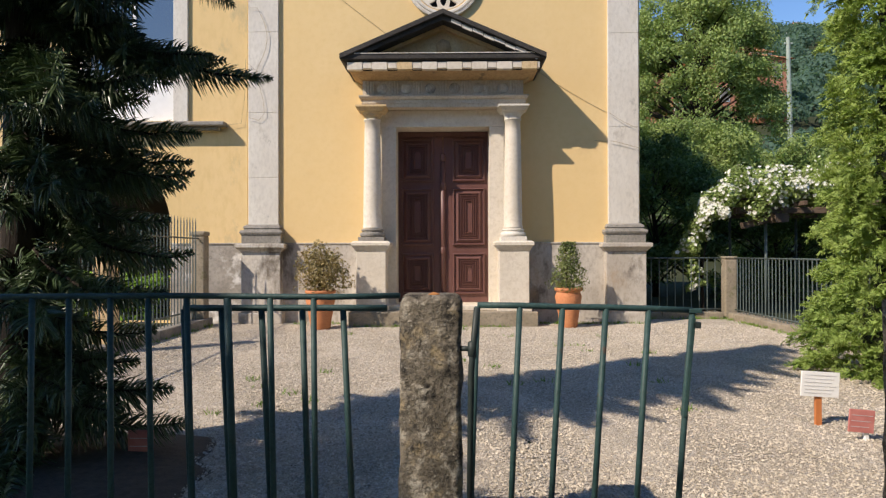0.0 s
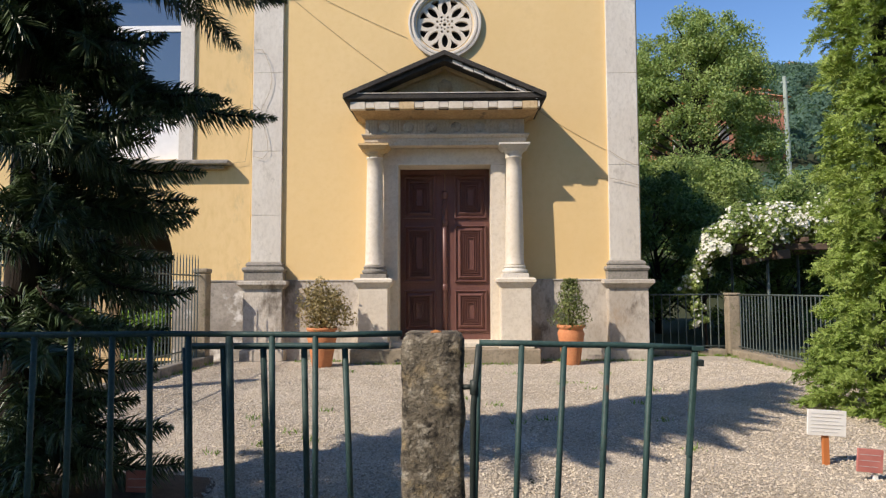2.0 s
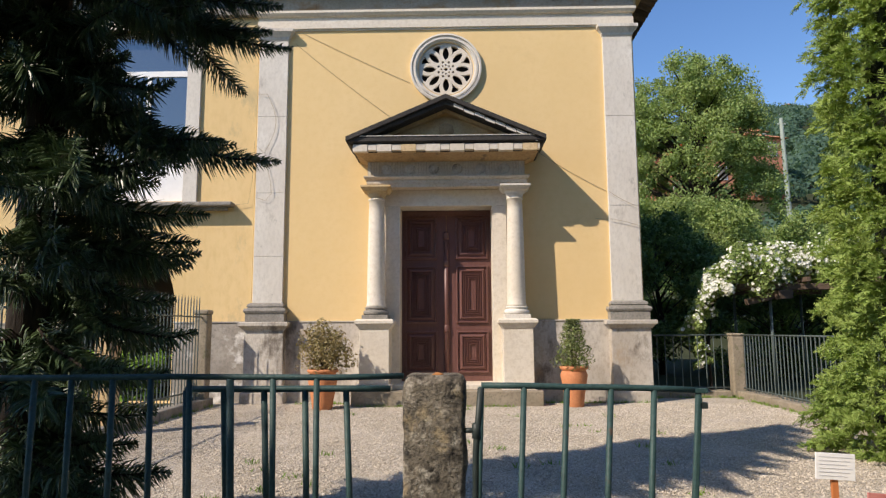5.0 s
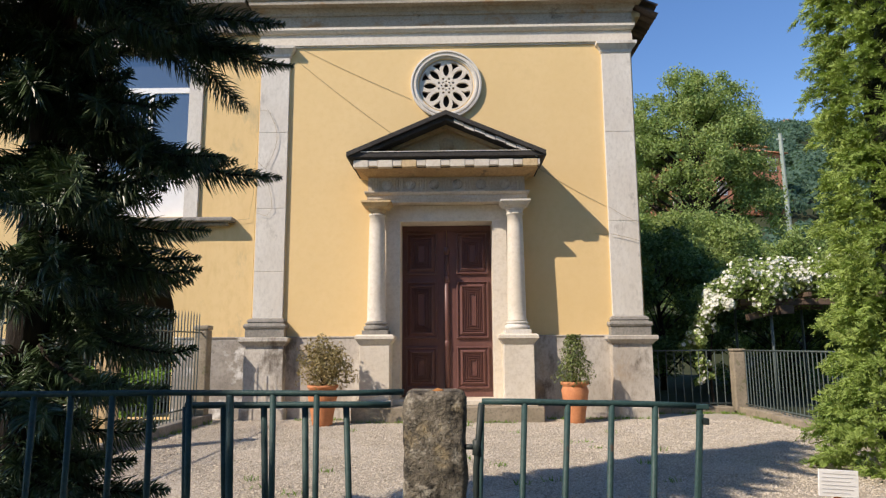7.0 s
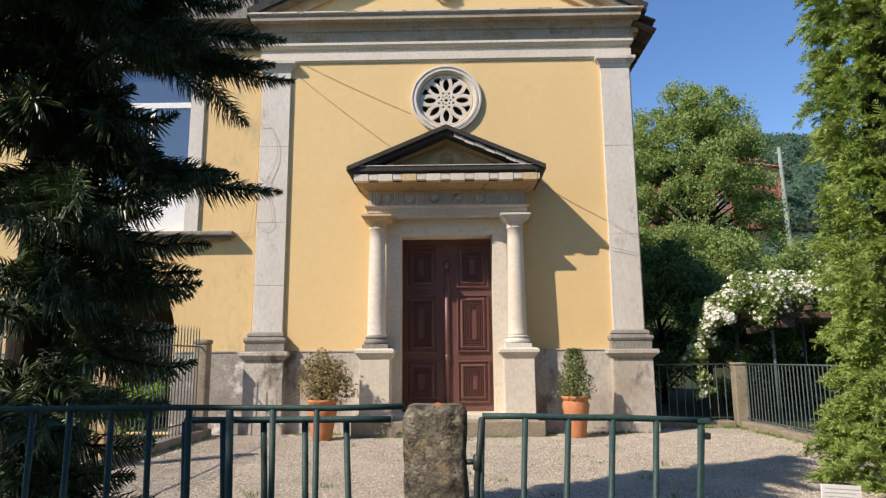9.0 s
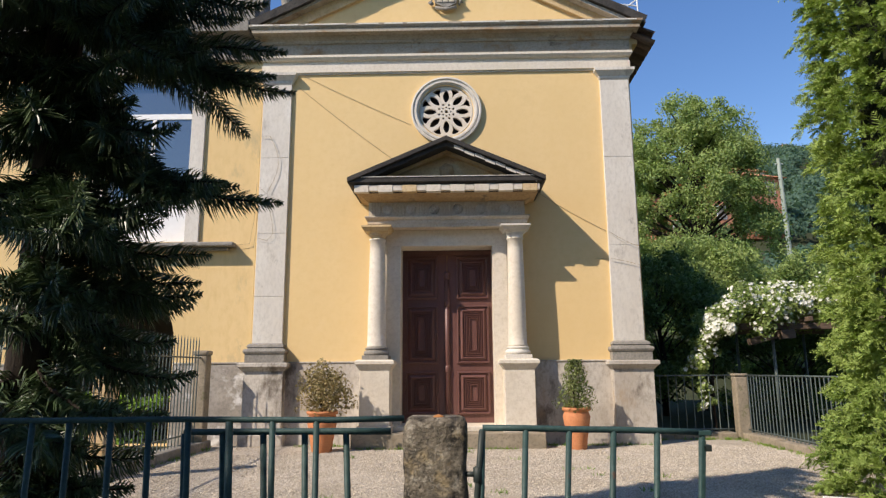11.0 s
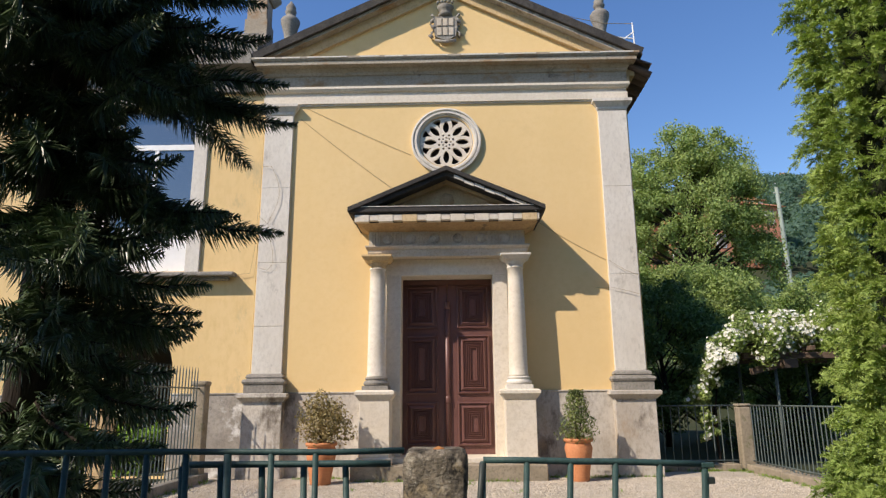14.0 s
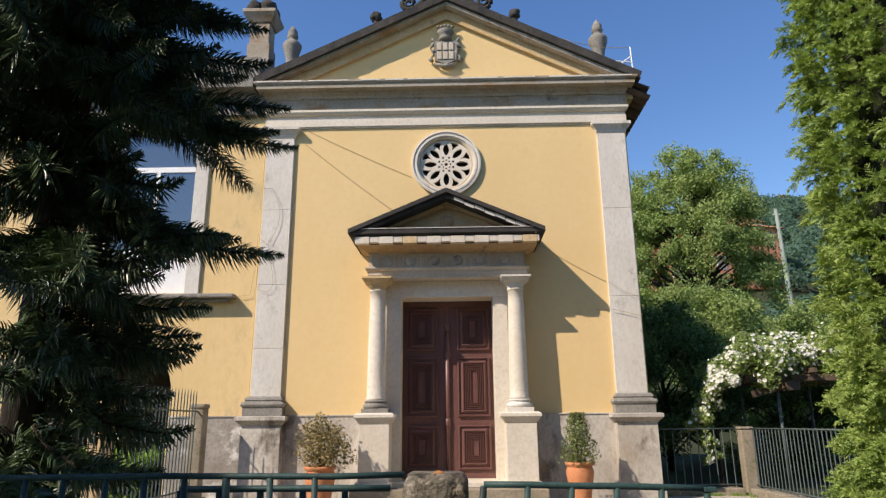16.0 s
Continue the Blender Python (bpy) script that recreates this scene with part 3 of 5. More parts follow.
def build_portal():
    portal_top = 3.652
    # steps
    bm = boxes((-1.53, 1.55, -0.72, -0.04, 0.0, 0.245), bevel=0.012)
    part("step", bm, MOSSY, chapel, "worn stone step with ochre stains")
    part("threshold", boxes((-0.92, 0.92, -0.40, 0.40, 0.247, 0.325), bevel=0.008), CLEAN_STONE, chapel)
    # door surround
    for s in (-1, 1):
        x0, x1 = sorted((s * 0.80, s * 1.05))
        bm = boxes((x0, x1, -0.13, 0.42, 0.30, 3.364), bevel=0.005)
        part("door_jamb", bm, CLEAN_STONE, chapel)
    part("lintel", boxes((-1.05, 1.05, -0.13, 0.42, 3.366, portal_top), bevel=0.005), CLEAN_STONE, chapel)
    for s in (-1, 1):
        cx, cy = s * 1.18, -0.33
        bm = bmesh.new()
        prof = [(0.168, 1.60), (0.165, 1.64)] + [(0.155 - 0.026 * (k / 10) ** 1.6, 1.66 + 1.755 * k / 10) for k in range(11)] + [(0.145, 3.425), (0.145, 3.445)]
        lathe(bm, prof, 32, (cx, cy, 0))
        col = part("column", bm, CLEAN_STONE, chapel, "slender white stone column", True)
        bm = bmesh.new()
        lathe(bm, [(0.185, 1.47), (0.21, 1.49), (0.215, 1.515), (0.205, 1.54), (0.18, 1.55), (0.175, 1.565), (0.19, 1.58), (0.19, 1.595), (0.17, 1.605)], 32, (cx, cy, 0))
        box(bm, cx - 0.215, cx + 0.215, cy - 0.215, cy + 0.215, 1.40, 1.472, 0.006)
        part("base", bm, BASE_STONE if s < 0 else STONE, col, "grey moulded base")
        bm = bmesh.new()
        lathe(bm, [(0.132, 3.44), (0.138, 3.485), (0.15, 3.505), (0.15, 3.52), (0.175, 3.555), (0.20, 3.58)], 28, (cx, cy, 0))
        hexa(bm, (cx - 0.19, cx + 0.19, cy - 0.19, cy + 0.19), (cx - 0.235, cx + 0.235, cy - 0.235, cy + 0.235), 3.565, 3.62)
        box(bm, cx - 0.255, cx + 0.255, cy - 0.25, 0, 3.62, 3.655, 0.004)
        part("capital", bm, OCHRE_STONE if s < 0 else STONE, col, "moulded stone capital")
        bm = bmesh.new()
        box(bm, cx - 0.245, cx + 0.245, cy - 0.245, 0, 0.345, 1.24, 0.008)
        box(bm, cx - 0.285, cx + 0.285, cy - 0.285, 0, 0.245, 0.345, 0.01)
        w, d = 0.245, -cy + 0.245
        mould(bm, cx, [(1.235, w + 0.005, d + 0.005), (1.26, w + 0.02, d + 0.02), (1.325, w + 0.065, d + 0.06), (1.33, w + 0.075, d + 0.07), (1.375, w + 0.075, d + 0.07), (1.402, w + 0.04, d + 0.03)])
        part("pedestal", bm, CLEAN_STONE, col)
        # flat respond behind the column
        x0, x1 = sorted((s * 1.052, s * 1.33))
        part("respond", boxes((x0, x1, -0.07, 0, 0.30, 3.615), bevel=0.004), CLEAN_STONE, chapel)
    # entablature of the portal
    bm = bmesh.new()
    mould(bm, 0.02, [(3.657, 1.36, 0.36), (3.715, 1.36, 0.36), (3.717, 1.375, 0.375), (3.785, 1.375, 0.375), (3.787, 1.40, 0.40), (3.825, 1.42, 0.425), (3.845, 1.42, 0.425)])
    part("portal_architrave", bm, FRIEZE, chapel, "ochre-stained stone band over the columns")
    bm = bmesh.new()
    for k in range(7):
        x = -1.216 + 0.406 * k
        for j in range(4):
            box(bm, x - 0.085 + 0.044 * j, x - 0.052 + 0.044 * j, -0.385, -0.35, 3.848, 4.095, 0.004)
    box(bm, -1.34, 1.36, -0.355, 0, 3.846, 4.10)
    fr = part("portal_frieze", bm, FRIEZE, chapel, "grey stone frieze with grooves and medallions")
    for k in range(6):
        bm = bmesh.new()
        x = -1.013 + 0.406 * k
        for r, y0, y1 in ((0.092, -0.374, -0.35), (0.070, -0.386, -0.374), (0.040, -0.398, -0.386)):
            bmesh.ops.create_cone(bm, cap_ends=True, segments=20, radius1=r, radius2=r * 0.9, depth=y1 - y0, matrix=Matrix.Translation((x, (y0 + y1) / 2, 3.972)) @ Matrix.Rotation(radians(90), 4, "X"))
        part("medallion", bm, PLINTH, fr, "dark grey stone medallion")
    bm = bmesh.new()
    mould(bm, 0.02, [(4.098, 1.37, 0.37), (4.118, 1.385, 0.39), (4.122, 1.40, 0.40), (4.145, 1.44, 0.47), (4.170, 1.50, 0.60), (4.185, 1.54, 0.655)])
    part("bed_moulding", bm, RUST_STONE, chapel, "rust-stained sloping moulding")
    bm = bmesh.new()
    mould(bm, 0.02, [(4.185, 1.565, 0.67), (4.30, 1.565, 0.67), (4.302, 1.60, 0.72), (4.345, 1.665, 0.80), (4.43, 1.665, 0.80), (4.46, 1.60, 0.6)])
    cor = part("portal_cornice", bm, DARK_STONE, chapel, "blackened stone cornice")
    rng = random.Random(2)
    x, k = -1.54, 0
    while x < 1.55:
        w = (0.25, 0.155)[k % 2]
        drop = (0.0, 0.022)[k % 2]
        bm = boxes((x + 0.003, min(x + w, 1.585) - 0.003, -0.768 + 0.008 * (k % 2), -0.66, 4.178 + drop, 4.298), bevel=0.004)
        part("cornice_block", bm, OCHRE_STONE if k in (4, 14) else CLEAN_STONE, cor)
        x, k = x + w, k + 1
    part("lead_edge", boxes((-1.42, 1.60, -0.812, -0.79, 4.425, 4.436)), STONE, cor)
    # pediment
    apex, ends = (0.02, 5.135), ((-1.65, 4.42), (1.68, 4.42))
    part("tympanum", slab([(-1.45, 4.42), (1.49, 4.42), (0.02, 5.0)], [], -0.42, 0.0), OCHRE_STONE, chapel, "brown-stained stone tympanum")
    bm = slab([(-0.36, 4.45), (0.40, 4.45), (0.30, 4.58), (0.24, 4.78), (0.02, 4.85), (-0.20, 4.78), (-0.26, 4.58)], [], -0.455, -0.42)
    tym = part("cartouche", bm, OCHRE_STONE, chapel, "stone cartouche with worn relief")
    bm = bmesh.new()
    bmesh.ops.create_icosphere(bm, subdivisions=3, radius=1, matrix=Matrix.LocRotScale((0.02, -0.455, 4.62), None, (0.13, 0.05, 0.14)))
    for v in bm.verts:
        v.co += v.normal * 0.03 * noise.noise(v.co * 14)
    part("relief", bm, RUST_STONE, tym, "rust-stained worn relief", True)
    for s, (ex, ez) in zip((-1, 1), ends):
        for lo, hi, y0, mat, nm in ((0.0, 0.075, -0.84, DARK_STONE, "raking_cornice"), (0.077, 0.155, -0.77, DARK_STONE, "raking_moulding"), (0.157, 0.215, -0.53, OCHRE_STONE, "raking_fillet")):
            bm = bmesh.new()
            stop = 1.0 - 0.07 * (lo > 0) - 0.06 * (lo > 0.1)
            px, pz = apex[0] + (ex - apex[0]) * stop, apex[1] + (ez + 0.0 - apex[1]) * stop
            q = [(apex[0], apex[1] - hi), (px, pz - hi), (px, pz - lo), (apex[0], apex[1] - lo)]
            v = [bm.verts.new((x, y, z)) for y in (y0, 0.0) for x, z in q]
            for f in ((0, 1, 2, 3), (7, 6, 5, 4), (0, 4, 5, 1), (1, 5, 6, 2), (2, 6, 7, 3), (3, 7, 4, 0)):
                bm.faces.new([v[i] for i in f])
            bmesh.ops.recalc_face_normals(bm, faces=bm.faces)
            rk = part(nm, bm, mat, chapel)
            if nm == "raking_moulding":
                n = 8
                for k in range(n):
                    t0, t1 = 0.08 + 0.84 * k / n, 0.08 + 0.84 * (k + 0.94) / n
                    bm = bmesh.new()
                    sink = 0.016 * (k % 2)
                    q = [(apex[0] + (ex - apex[0]) * t, apex[1] + (ez - apex[1]) * t - o - sink) for t, o in ((t0, 0.145), (t1, 0.145), (t1, 0.088), (t0, 0.088))]
                    v = [bm.verts.new((x, y, z)) for y in (-0.785, -0.765) for x, z in q]
                    for f in ((0, 1, 2, 3), (7, 6, 5, 4), (0, 4, 5, 1), (1, 5, 6, 2), (2, 6, 7, 3), (3, 7, 4, 0)):
                        bm.faces.new([v[i] for i in f])
                    bmesh.ops.recalc_face_normals(bm, faces=bm.faces)
                    # right slope's blocks pale, left ones dark: sunlight put into the stone choice
                    part("cornice_block", bm, STONE if s > 0 else DARK_STONE, rk)


def build_door():
    """Two closed leaves with stepped panels."""
    y = 0.33
    door = part("door", boxes((-0.81, -0.004, y, y + 0.06, 0.326, 3.38)), DOOR_WOOD, chapel, "closed double door of dark brown painted wood")
    part("leaf", boxes((0.004, 0.81, y, y + 0.06, 0.326, 3.38)), DOOR_WOOD, door)
    for s in (-1, 1):
        for z0, z1 in ((0.47, 1.20), (1.34, 2.36), (2.48, 3.24)):
            xa, xb = (0.17, 0.74) if s > 0 else (-0.74, -0.17)
            steps = [(0.0, 0.0), (0.004, 0.040), (0.022, 0.044), (0.034, 0.010), (0.044, 0.006), (0.078, 0.030), (0.086, 0.034), (0.092, 0.048), (0.106, 0.046), (0.114, 0.016)]
            for q in (0.128, 0.158, 0.188, 0.218):
                steps += [(q, 0.014), (q + 0.004, 0.038), (q + 0.011, 0.038), (q + 0.017, 0.010)]
            bm = bmesh.new()
            half = (xb - xa) / 2
            rings = [[bm.verts.new((px, y - dep, pz)) for px, pz in ((xa + ins, z0 + ins), (xb - ins, z0 + ins), (xb - ins, z1 - ins), (xa + ins, z1 - ins))] for ins, dep in steps if ins < half - 0.01]
            for ra, rb in zip(rings, rings[1:]):
                for k in range(4):
                    n = (k + 1) % 4
                    bm.faces.new((ra[k], ra[n], rb[n], rb[k]))
            bm.faces.new(rings[-1])
            part("panel", bm, DOOR_WOOD, door)
    bm = bmesh.new()
    tube(bm, [(-0.005, y - 0.015, 0.34), (-0.005, y - 0.015, 2.92)], 0.044, 12)
    for z in (0.40, 1.24, 2.40, 2.90):
        lathe(bm, [(0.045, -0.07), (0.054, -0.035), (0.058, 0.0), (0.054, 0.035), (0.045, 0.07)], 12, (-0.005, y - 0.015, z))
    part("meeting_batten", bm, DOOR_WOOD, door, "turned half-round cover strip", True)
    part("cornice_rail", boxes((-0.80, 0.80, y - 0.02, y, 3.27, 3.35), bevel=0.005), DOOR_WOOD, door)


build_chapel_walls()
for cx in (-3.108, 3.108):
    build_pilaster(cx)
build_entablature()
build_gable()
build_roof_ornaments()
build_coat_of_arms()
build_rose_window()
build_portal()
build_door()


# ---- wing beside the chapel ----
wing = thing("side_house", "yellow plastered house adjoining the chapel with an arched opening", "house")


def build_wing():
    arch = [(-6.68, 0.0), (-4.76, 0.0)] + [(-5.72 + 0.96 * math.cos(a), 1.76 + 0.96 * math.sin(a)) for a in (math.pi * k / 20 for k in range(21))]
    front = slab([(-14, -0.05), (-3.405, -0.05), (-3.405, 7.0), (-14, 7.0)], [arch, rect(-6.22, -4.68, 3.52, 6.72), rect(-10.3, -8.76, 3.52, 6.72)], 0.0, 0.4)
    part("wall", front, OLD_PLASTER, wing, "yellow plaster with grey damp stains")
    for row in ((-14, -13.6, 0.4, 8, 0, 7.0), (-13.6, -3.45, 7.6, 8, 0, 7.0)):
        part("wall", boxes(row), OLD_PLASTER, wing)
    for row in ((-13.6, -3.45, 3.4, 3.5, 0, 3.2), (-7.6, -7.5, 0.4, 3.4, 0, 3.2), (-4.2, -4.1, 0.4, 3.4, 0, 3.2), (-13.6, -3.45, 3.4, 3.5, 3.4, 6.9)):
        part("inner_wall", boxes(row), DARK_ROOM, wing)
    part("upper_floor", boxes((-13.6, -3.45, 0.4, 7.6, 3.2, 3.4)), DARK_ROOM, wing)
    for x0, x1 in ((-4.74, -3.405), (-14, -6.7)):
        bm = bmesh.new()
        box(bm, x0, x1, -0.03, 0, 0, 1.36, 0.004)
        box(bm, x0, x1, -0.045, 0, 1.36, 1.385, 0.004)
        part("plinth", bm, PEELING, wing, "peeling whitewashed and stained plinth")
    # cornice and parapet in one dark grey stone
    part("cornice", boxes((-14, -3.47, -0.10, 0, 6.95, 7.12), (-14, -3.45, -0.05, 0, 7.12, 7.42), (-14, -3.63, -0.32, 0, 7.42, 7.62), (-14, -3.63, -0.25, 0.3, 7.62, 7.72), bevel=0.006), BASE_STONE, wing, "dark grey stone cornice")
    part("parapet", boxes((-14, -3.62, 0.0, 0.25, 7.72, 8.25)), BASE_STONE, wing)
    part("roof", boxes((-14, -3.45, 0.25, 8, 7.0, 7.7)), DARK_STONE, wing)
    for cx in (-5.45, -9.53):
        w = thing("window", "", "")
        w.parent = wing
        for a, b, c, d in ((cx - 1.0, cx - 0.77, 3.50, 6.72), (cx + 0.77, cx + 1.02, 3.50, 6.72), (cx - 1.0, cx + 1.02, 6.722, 6.95)):
            part("stone_surround", boxes((a, b, -0.05, 0.1, c, d), bevel=0.005), STONE, w)
        y = 0.12
        part("window_frame", boxes((cx - 0.77, cx - 0.70, y, y + 0.06, 3.52, 6.72), (cx + 0.70, cx + 0.77, y, y + 0.06, 3.52, 6.72), (cx - 0.70, cx + 0.70, y, y + 0.06, 6.65, 6.72),
                                   (cx - 0.70, cx + 0.70, y, y + 0.06, 5.88, 5.99), (cx - 0.04, cx + 0.04, y, y + 0.06, 4.36, 5.88), (cx - 0.70, cx + 0.70, y, y + 0.06, 4.28, 4.36), bevel=0.006), WHITE_PAINT, w, "white painted window frame")
        part("lower_panel", boxes((cx - 0.70, cx - 0.01, y + 0.01, y + 0.05, 3.52, 4.28), (cx + 0.01, cx + 0.70, y + 0.01, y + 0.05, 3.52, 4.28), bevel=0.008), WHITE_PAINT, w, "white painted solid lower panel")
        for a, b, c, d in ((cx - 0.70, cx - 0.04, 4.36, 5.88), (cx + 0.04, cx + 0.70, 4.36, 5.88), (cx - 0.70, cx + 0.70, 5.99, 6.65)):
            part("pane", boxes((a, b, y + 0.025, y + 0.033, c, d)), GLASS, w)
    part("sill_slab", boxes((-6.75, -3.74, -0.22, 0, 3.395, 3.47), (-6.65, -3.86, -0.12, 0, 3.335, 3.395), bevel=0.02), BASE_STONE, wing, "grey weathered stone balcony slab")
    # tall finial on the corner of the wing
    bm = boxes((-4.02, -3.56, 0.30, 0.74, 7.7, 8.75), bevel=0.01)
    hexa(bm, (-4.02, -3.56, 0.30, 0.74), (-4.12, -3.46, 0.20, 0.84), 9.25, 9.42)
    box(bm, -3.99, -3.59, 0.33, 0.71, 8.75, 9.25, 0.01)
    box(bm, -4.13, -3.45, 0.19, 0.85, 9.42, 9.50, 0.01)
    chim = part("corner_pillar", bm, STAINED, wing, "stained stone pillar with a flared cap")
    for k in range(4):
        bm = bmesh.new()
        bmesh.ops.create_icosphere(bm, subdivisions=3, radius=0.17, matrix=Matrix.Translation((-3.93 + 0.28 * (k % 2), 0.38 + 0.28 * (k // 2), 9.62)))
        for v in bm.verts:
            v.co += v.normal * 0.05 * noise.noise(v.co * 11)
        part("rosette", bm, DARK_STONE, chim, "", True)


build_wing()


def build_cables():
    """Thin wires clipped to the facade, sagging a little."""
    runs = (((-2.62, -0.010, 6.64), (-0.64, -0.010, 5.66), 0.02), ((-2.72, -0.010, 6.42), (-0.85, -0.010, 4.92), 0.03),
            ((1.62, -0.010, 4.36), (2.84, -0.010, 3.62), 0.03), ((2.62, -0.010, 3.14), (2.84, -0.010, 3.12), 0.0), ((2.86, -0.093, 3.60), (3.37, -0.093, 3.33), 0.03), ((2.86, -0.093, 3.12), (3.37, -0.093, 2.99), -0.01))
    for i, (a, b, sag) in enumerate(runs):
        a, b = Vector(a), Vector(b)
        pts = []
        for k in range(9):
            t = k / 8
            p = a.lerp(b, t)
            p.z -= 4 * sag * t * (1 - t)
            pts.append(p)
        tagged(mesh_object("facade_cable", rod(pts, 0.0036, 5), CABLE), "thin brown cable sagging along the facade", "cable", "facade cables")
    pts = [(-3.36, -0.091, 5.45)] + [(-3.20 + 0.17 * math.sin(k * 0.42), -0.091, 5.45 - 0.16 * k + 0.02 * k) for k in range(8)] + [(-3.22, -0.091, 4.36), (-3.38, -0.091, 4.50)]
    tagged(mesh_object("facade_cable", rod(pts, 0.0034, 5), CABLE), "loose loop of thin cable on the stone pilaster", "cable", "facade cables")
    pts = [(-3.18, -0.091, 4.15), (-3.10, -0.091, 3.85), (-3.08, -0.091, 3.62), (-3.18, -0.091, 3.50), (-3.34, -0.091, 3.55)]
    tagged(mesh_object("facade_cable", rod(pts, 0.0034, 5), CABLE), "loose loop of thin cable on the stone pilaster", "cable", "facade cables")
    pts = [(-3.42, -0.03, 4.6), (-3.44, -0.03, 3.9), (-3.50, -0.04, 3.46), (-3.72, -0.05, 3.44)]
    tagged(mesh_object("facade_cable", rod(pts, 0.0034, 5), CABLE), "thin dark cable running down beside the pilaster", "cable", "facade cables")


build_cables()


# ---- gate, posts and fences ----
def build_post(name, x0, x1, y0, y1, top, seed, label):
    bm = bmesh.new()
    box(bm, x0, x1, y0, y1, -0.05, top, 0.026)
    bmesh.ops.subdivide_edges(bm, edges=[e for e in bm.edges if e.calc_length() > 0.2], cuts=20, use_grid_fill=True)
    for v in bm.verts:
        n = noise.noise_vector(v.co * 9 + Vector((seed, 0, 0))) * 0.011 + noise.noise_vector(v.co * 34) * 0.007
        v.co += n
    return tagged(mesh_object(name, bm, LICHEN, True), label, "gate post", "gate posts")


post = build_post("gate_post", -0.043, 0.198, -8.78, -8.54, 1.047, 0, "square granite gate post mottled with lichen")
build_post("gate_post", 1.93, 2.17, -8.78, -8.54, 1.02, 7, "square brown granite gate post at the forecourt's edge")
bm = bmesh.new()
bmesh.ops.create_icosphere(bm, subdivisions=3, radius=1, matrix=Matrix.LocRotScale((0.09, -8.735, 1.048), None, (0.024, 0.020, 0.007)))
for v in bm.verts:
    v.co += v.normal * 0.007 * noise.noise(v.co * 40)
part("lichen_patch", bm, RUST_LICHEN, post, "orange lichen", True)
GATE_Y = -8.76


def tube_part(name, pts, r, parent, mat=IRON_GREEN, label="", seg=10):
    return part(name, rod(pts, r, seg), mat, parent, label, True)


def build_front_fence():
    f = thing("iron_railing", "dark green painted iron tube railing fixed to the granite post", "railing")
    tube_part("top_rail", [(x, GATE_Y, z) for x, z in ((-3.4, 1.044), (-1.9, 1.042), (-0.95, 1.047), (-0.31, 1.041), (-0.04, 1.046))], 0.0118, f, label="green rail with rust-red worn paint")
    tops = [-1.468 - 0.155 * k for k in range(12, 0, -1)] + [-1.468, -1.324, -1.163, -1.016, -0.866, -0.708, -0.542, -0.374]
    leans = [0.002] * 12 + [-0.014, -0.006, 0.003, 0.018, 0.029, 0.032, 0.017, 0.008]
    for k, (x, lean) in enumerate(zip(tops, leans)):
        tube_part("baluster", [(x, GATE_Y, 1.038), (x + lean, GATE_Y, 0.02)], 0.0116 if k != 17 else 0.0145, f)
    tube_part("bottom_rail", [(-3.4, GATE_Y, 0.006), (-0.05, GATE_Y, 0.006)], 0.009, f)


def build_gate(label, tops, bottoms, y, r):
    g = thing("iron_gate", label, "gate", "iron gate leaves")
    tube_part("top_rail", [(x, y, z) for x, z in tops], r * 1.05, g)
    for (x, z), xb in zip(tops, bottoms):
        tube_part("baluster", [(x, y, z - 0.005), (xb, y, 0.02)], r, g)
    tube_part("bottom_rail", [(bottoms[0], y, 0.008), (bottoms[-1], y, 0.008)], r, g)
    return g


build_front_fence()
gate = build_gate("bent green painted iron gate leaf hung on the granite post", [(0.257, 1.009), (0.419, 1.007), (0.582, 1.002), (0.748, 1.000), (0.911, 0.995), (1.077, 0.988)],
                  [0.222, 0.373, 0.523, 0.686, 0.847, 1.003], GATE_Y, 0.0116)
tube_part("hinge_arm", [(0.185, GATE_Y, 0.842), (0.240, GATE_Y, 0.842)], 0.010, gate, IRON_BLACK)
bm = bmesh.new()
lathe(bm, [(0.011, -0.032), (0.018, -0.028), (0.018, 0.024), (0.011, 0.028)], 12, (0.237, GATE_Y, 0.842))
part("hinge_eye", bm, IRON_BLACK, gate, "dark iron hinge eye", True)
tube_part("hinge_stile", [(0.255, GATE_Y - 0.003, 1.0), (0.240, GATE_Y - 0.003, 0.84), (0.233, GATE_Y - 0.003, 0.77), (0.222, GATE_Y - 0.003, 0.02)], 0.0128, gate, IRON_BLACK)
part("latch_plate", boxes((-0.008, 0.008, -0.016, 0.016, -0.19, 0.19), bevel=0.003), IRON_GREEN, gate).matrix_basis = pose(1.061, GATE_Y, 0.772, 0, 5.4, 0)
part("latch", boxes((1.074, 1.106, GATE_Y - 0.016, GATE_Y + 0.016, 0.920, 0.944), bevel=0.003), IRON_BLACK, gate)
part("rail_end", boxes((1.062, 1.110, GATE_Y - 0.014, GATE_Y + 0.014, 0.977, 0.995), bevel=0.003), IRON_GREEN, gate)
build_gate("open dark green iron gate leaf folded back behind the railing", [(-0.902, 0.994), (-0.752, 0.994), (-0.593, 0.994), (-0.431, 0.994), (-0.270, 0.994), (-0.096, 0.993)],
           [-0.863, -0.704, -0.548, -0.402, -0.227], -8.70, 0.0124)


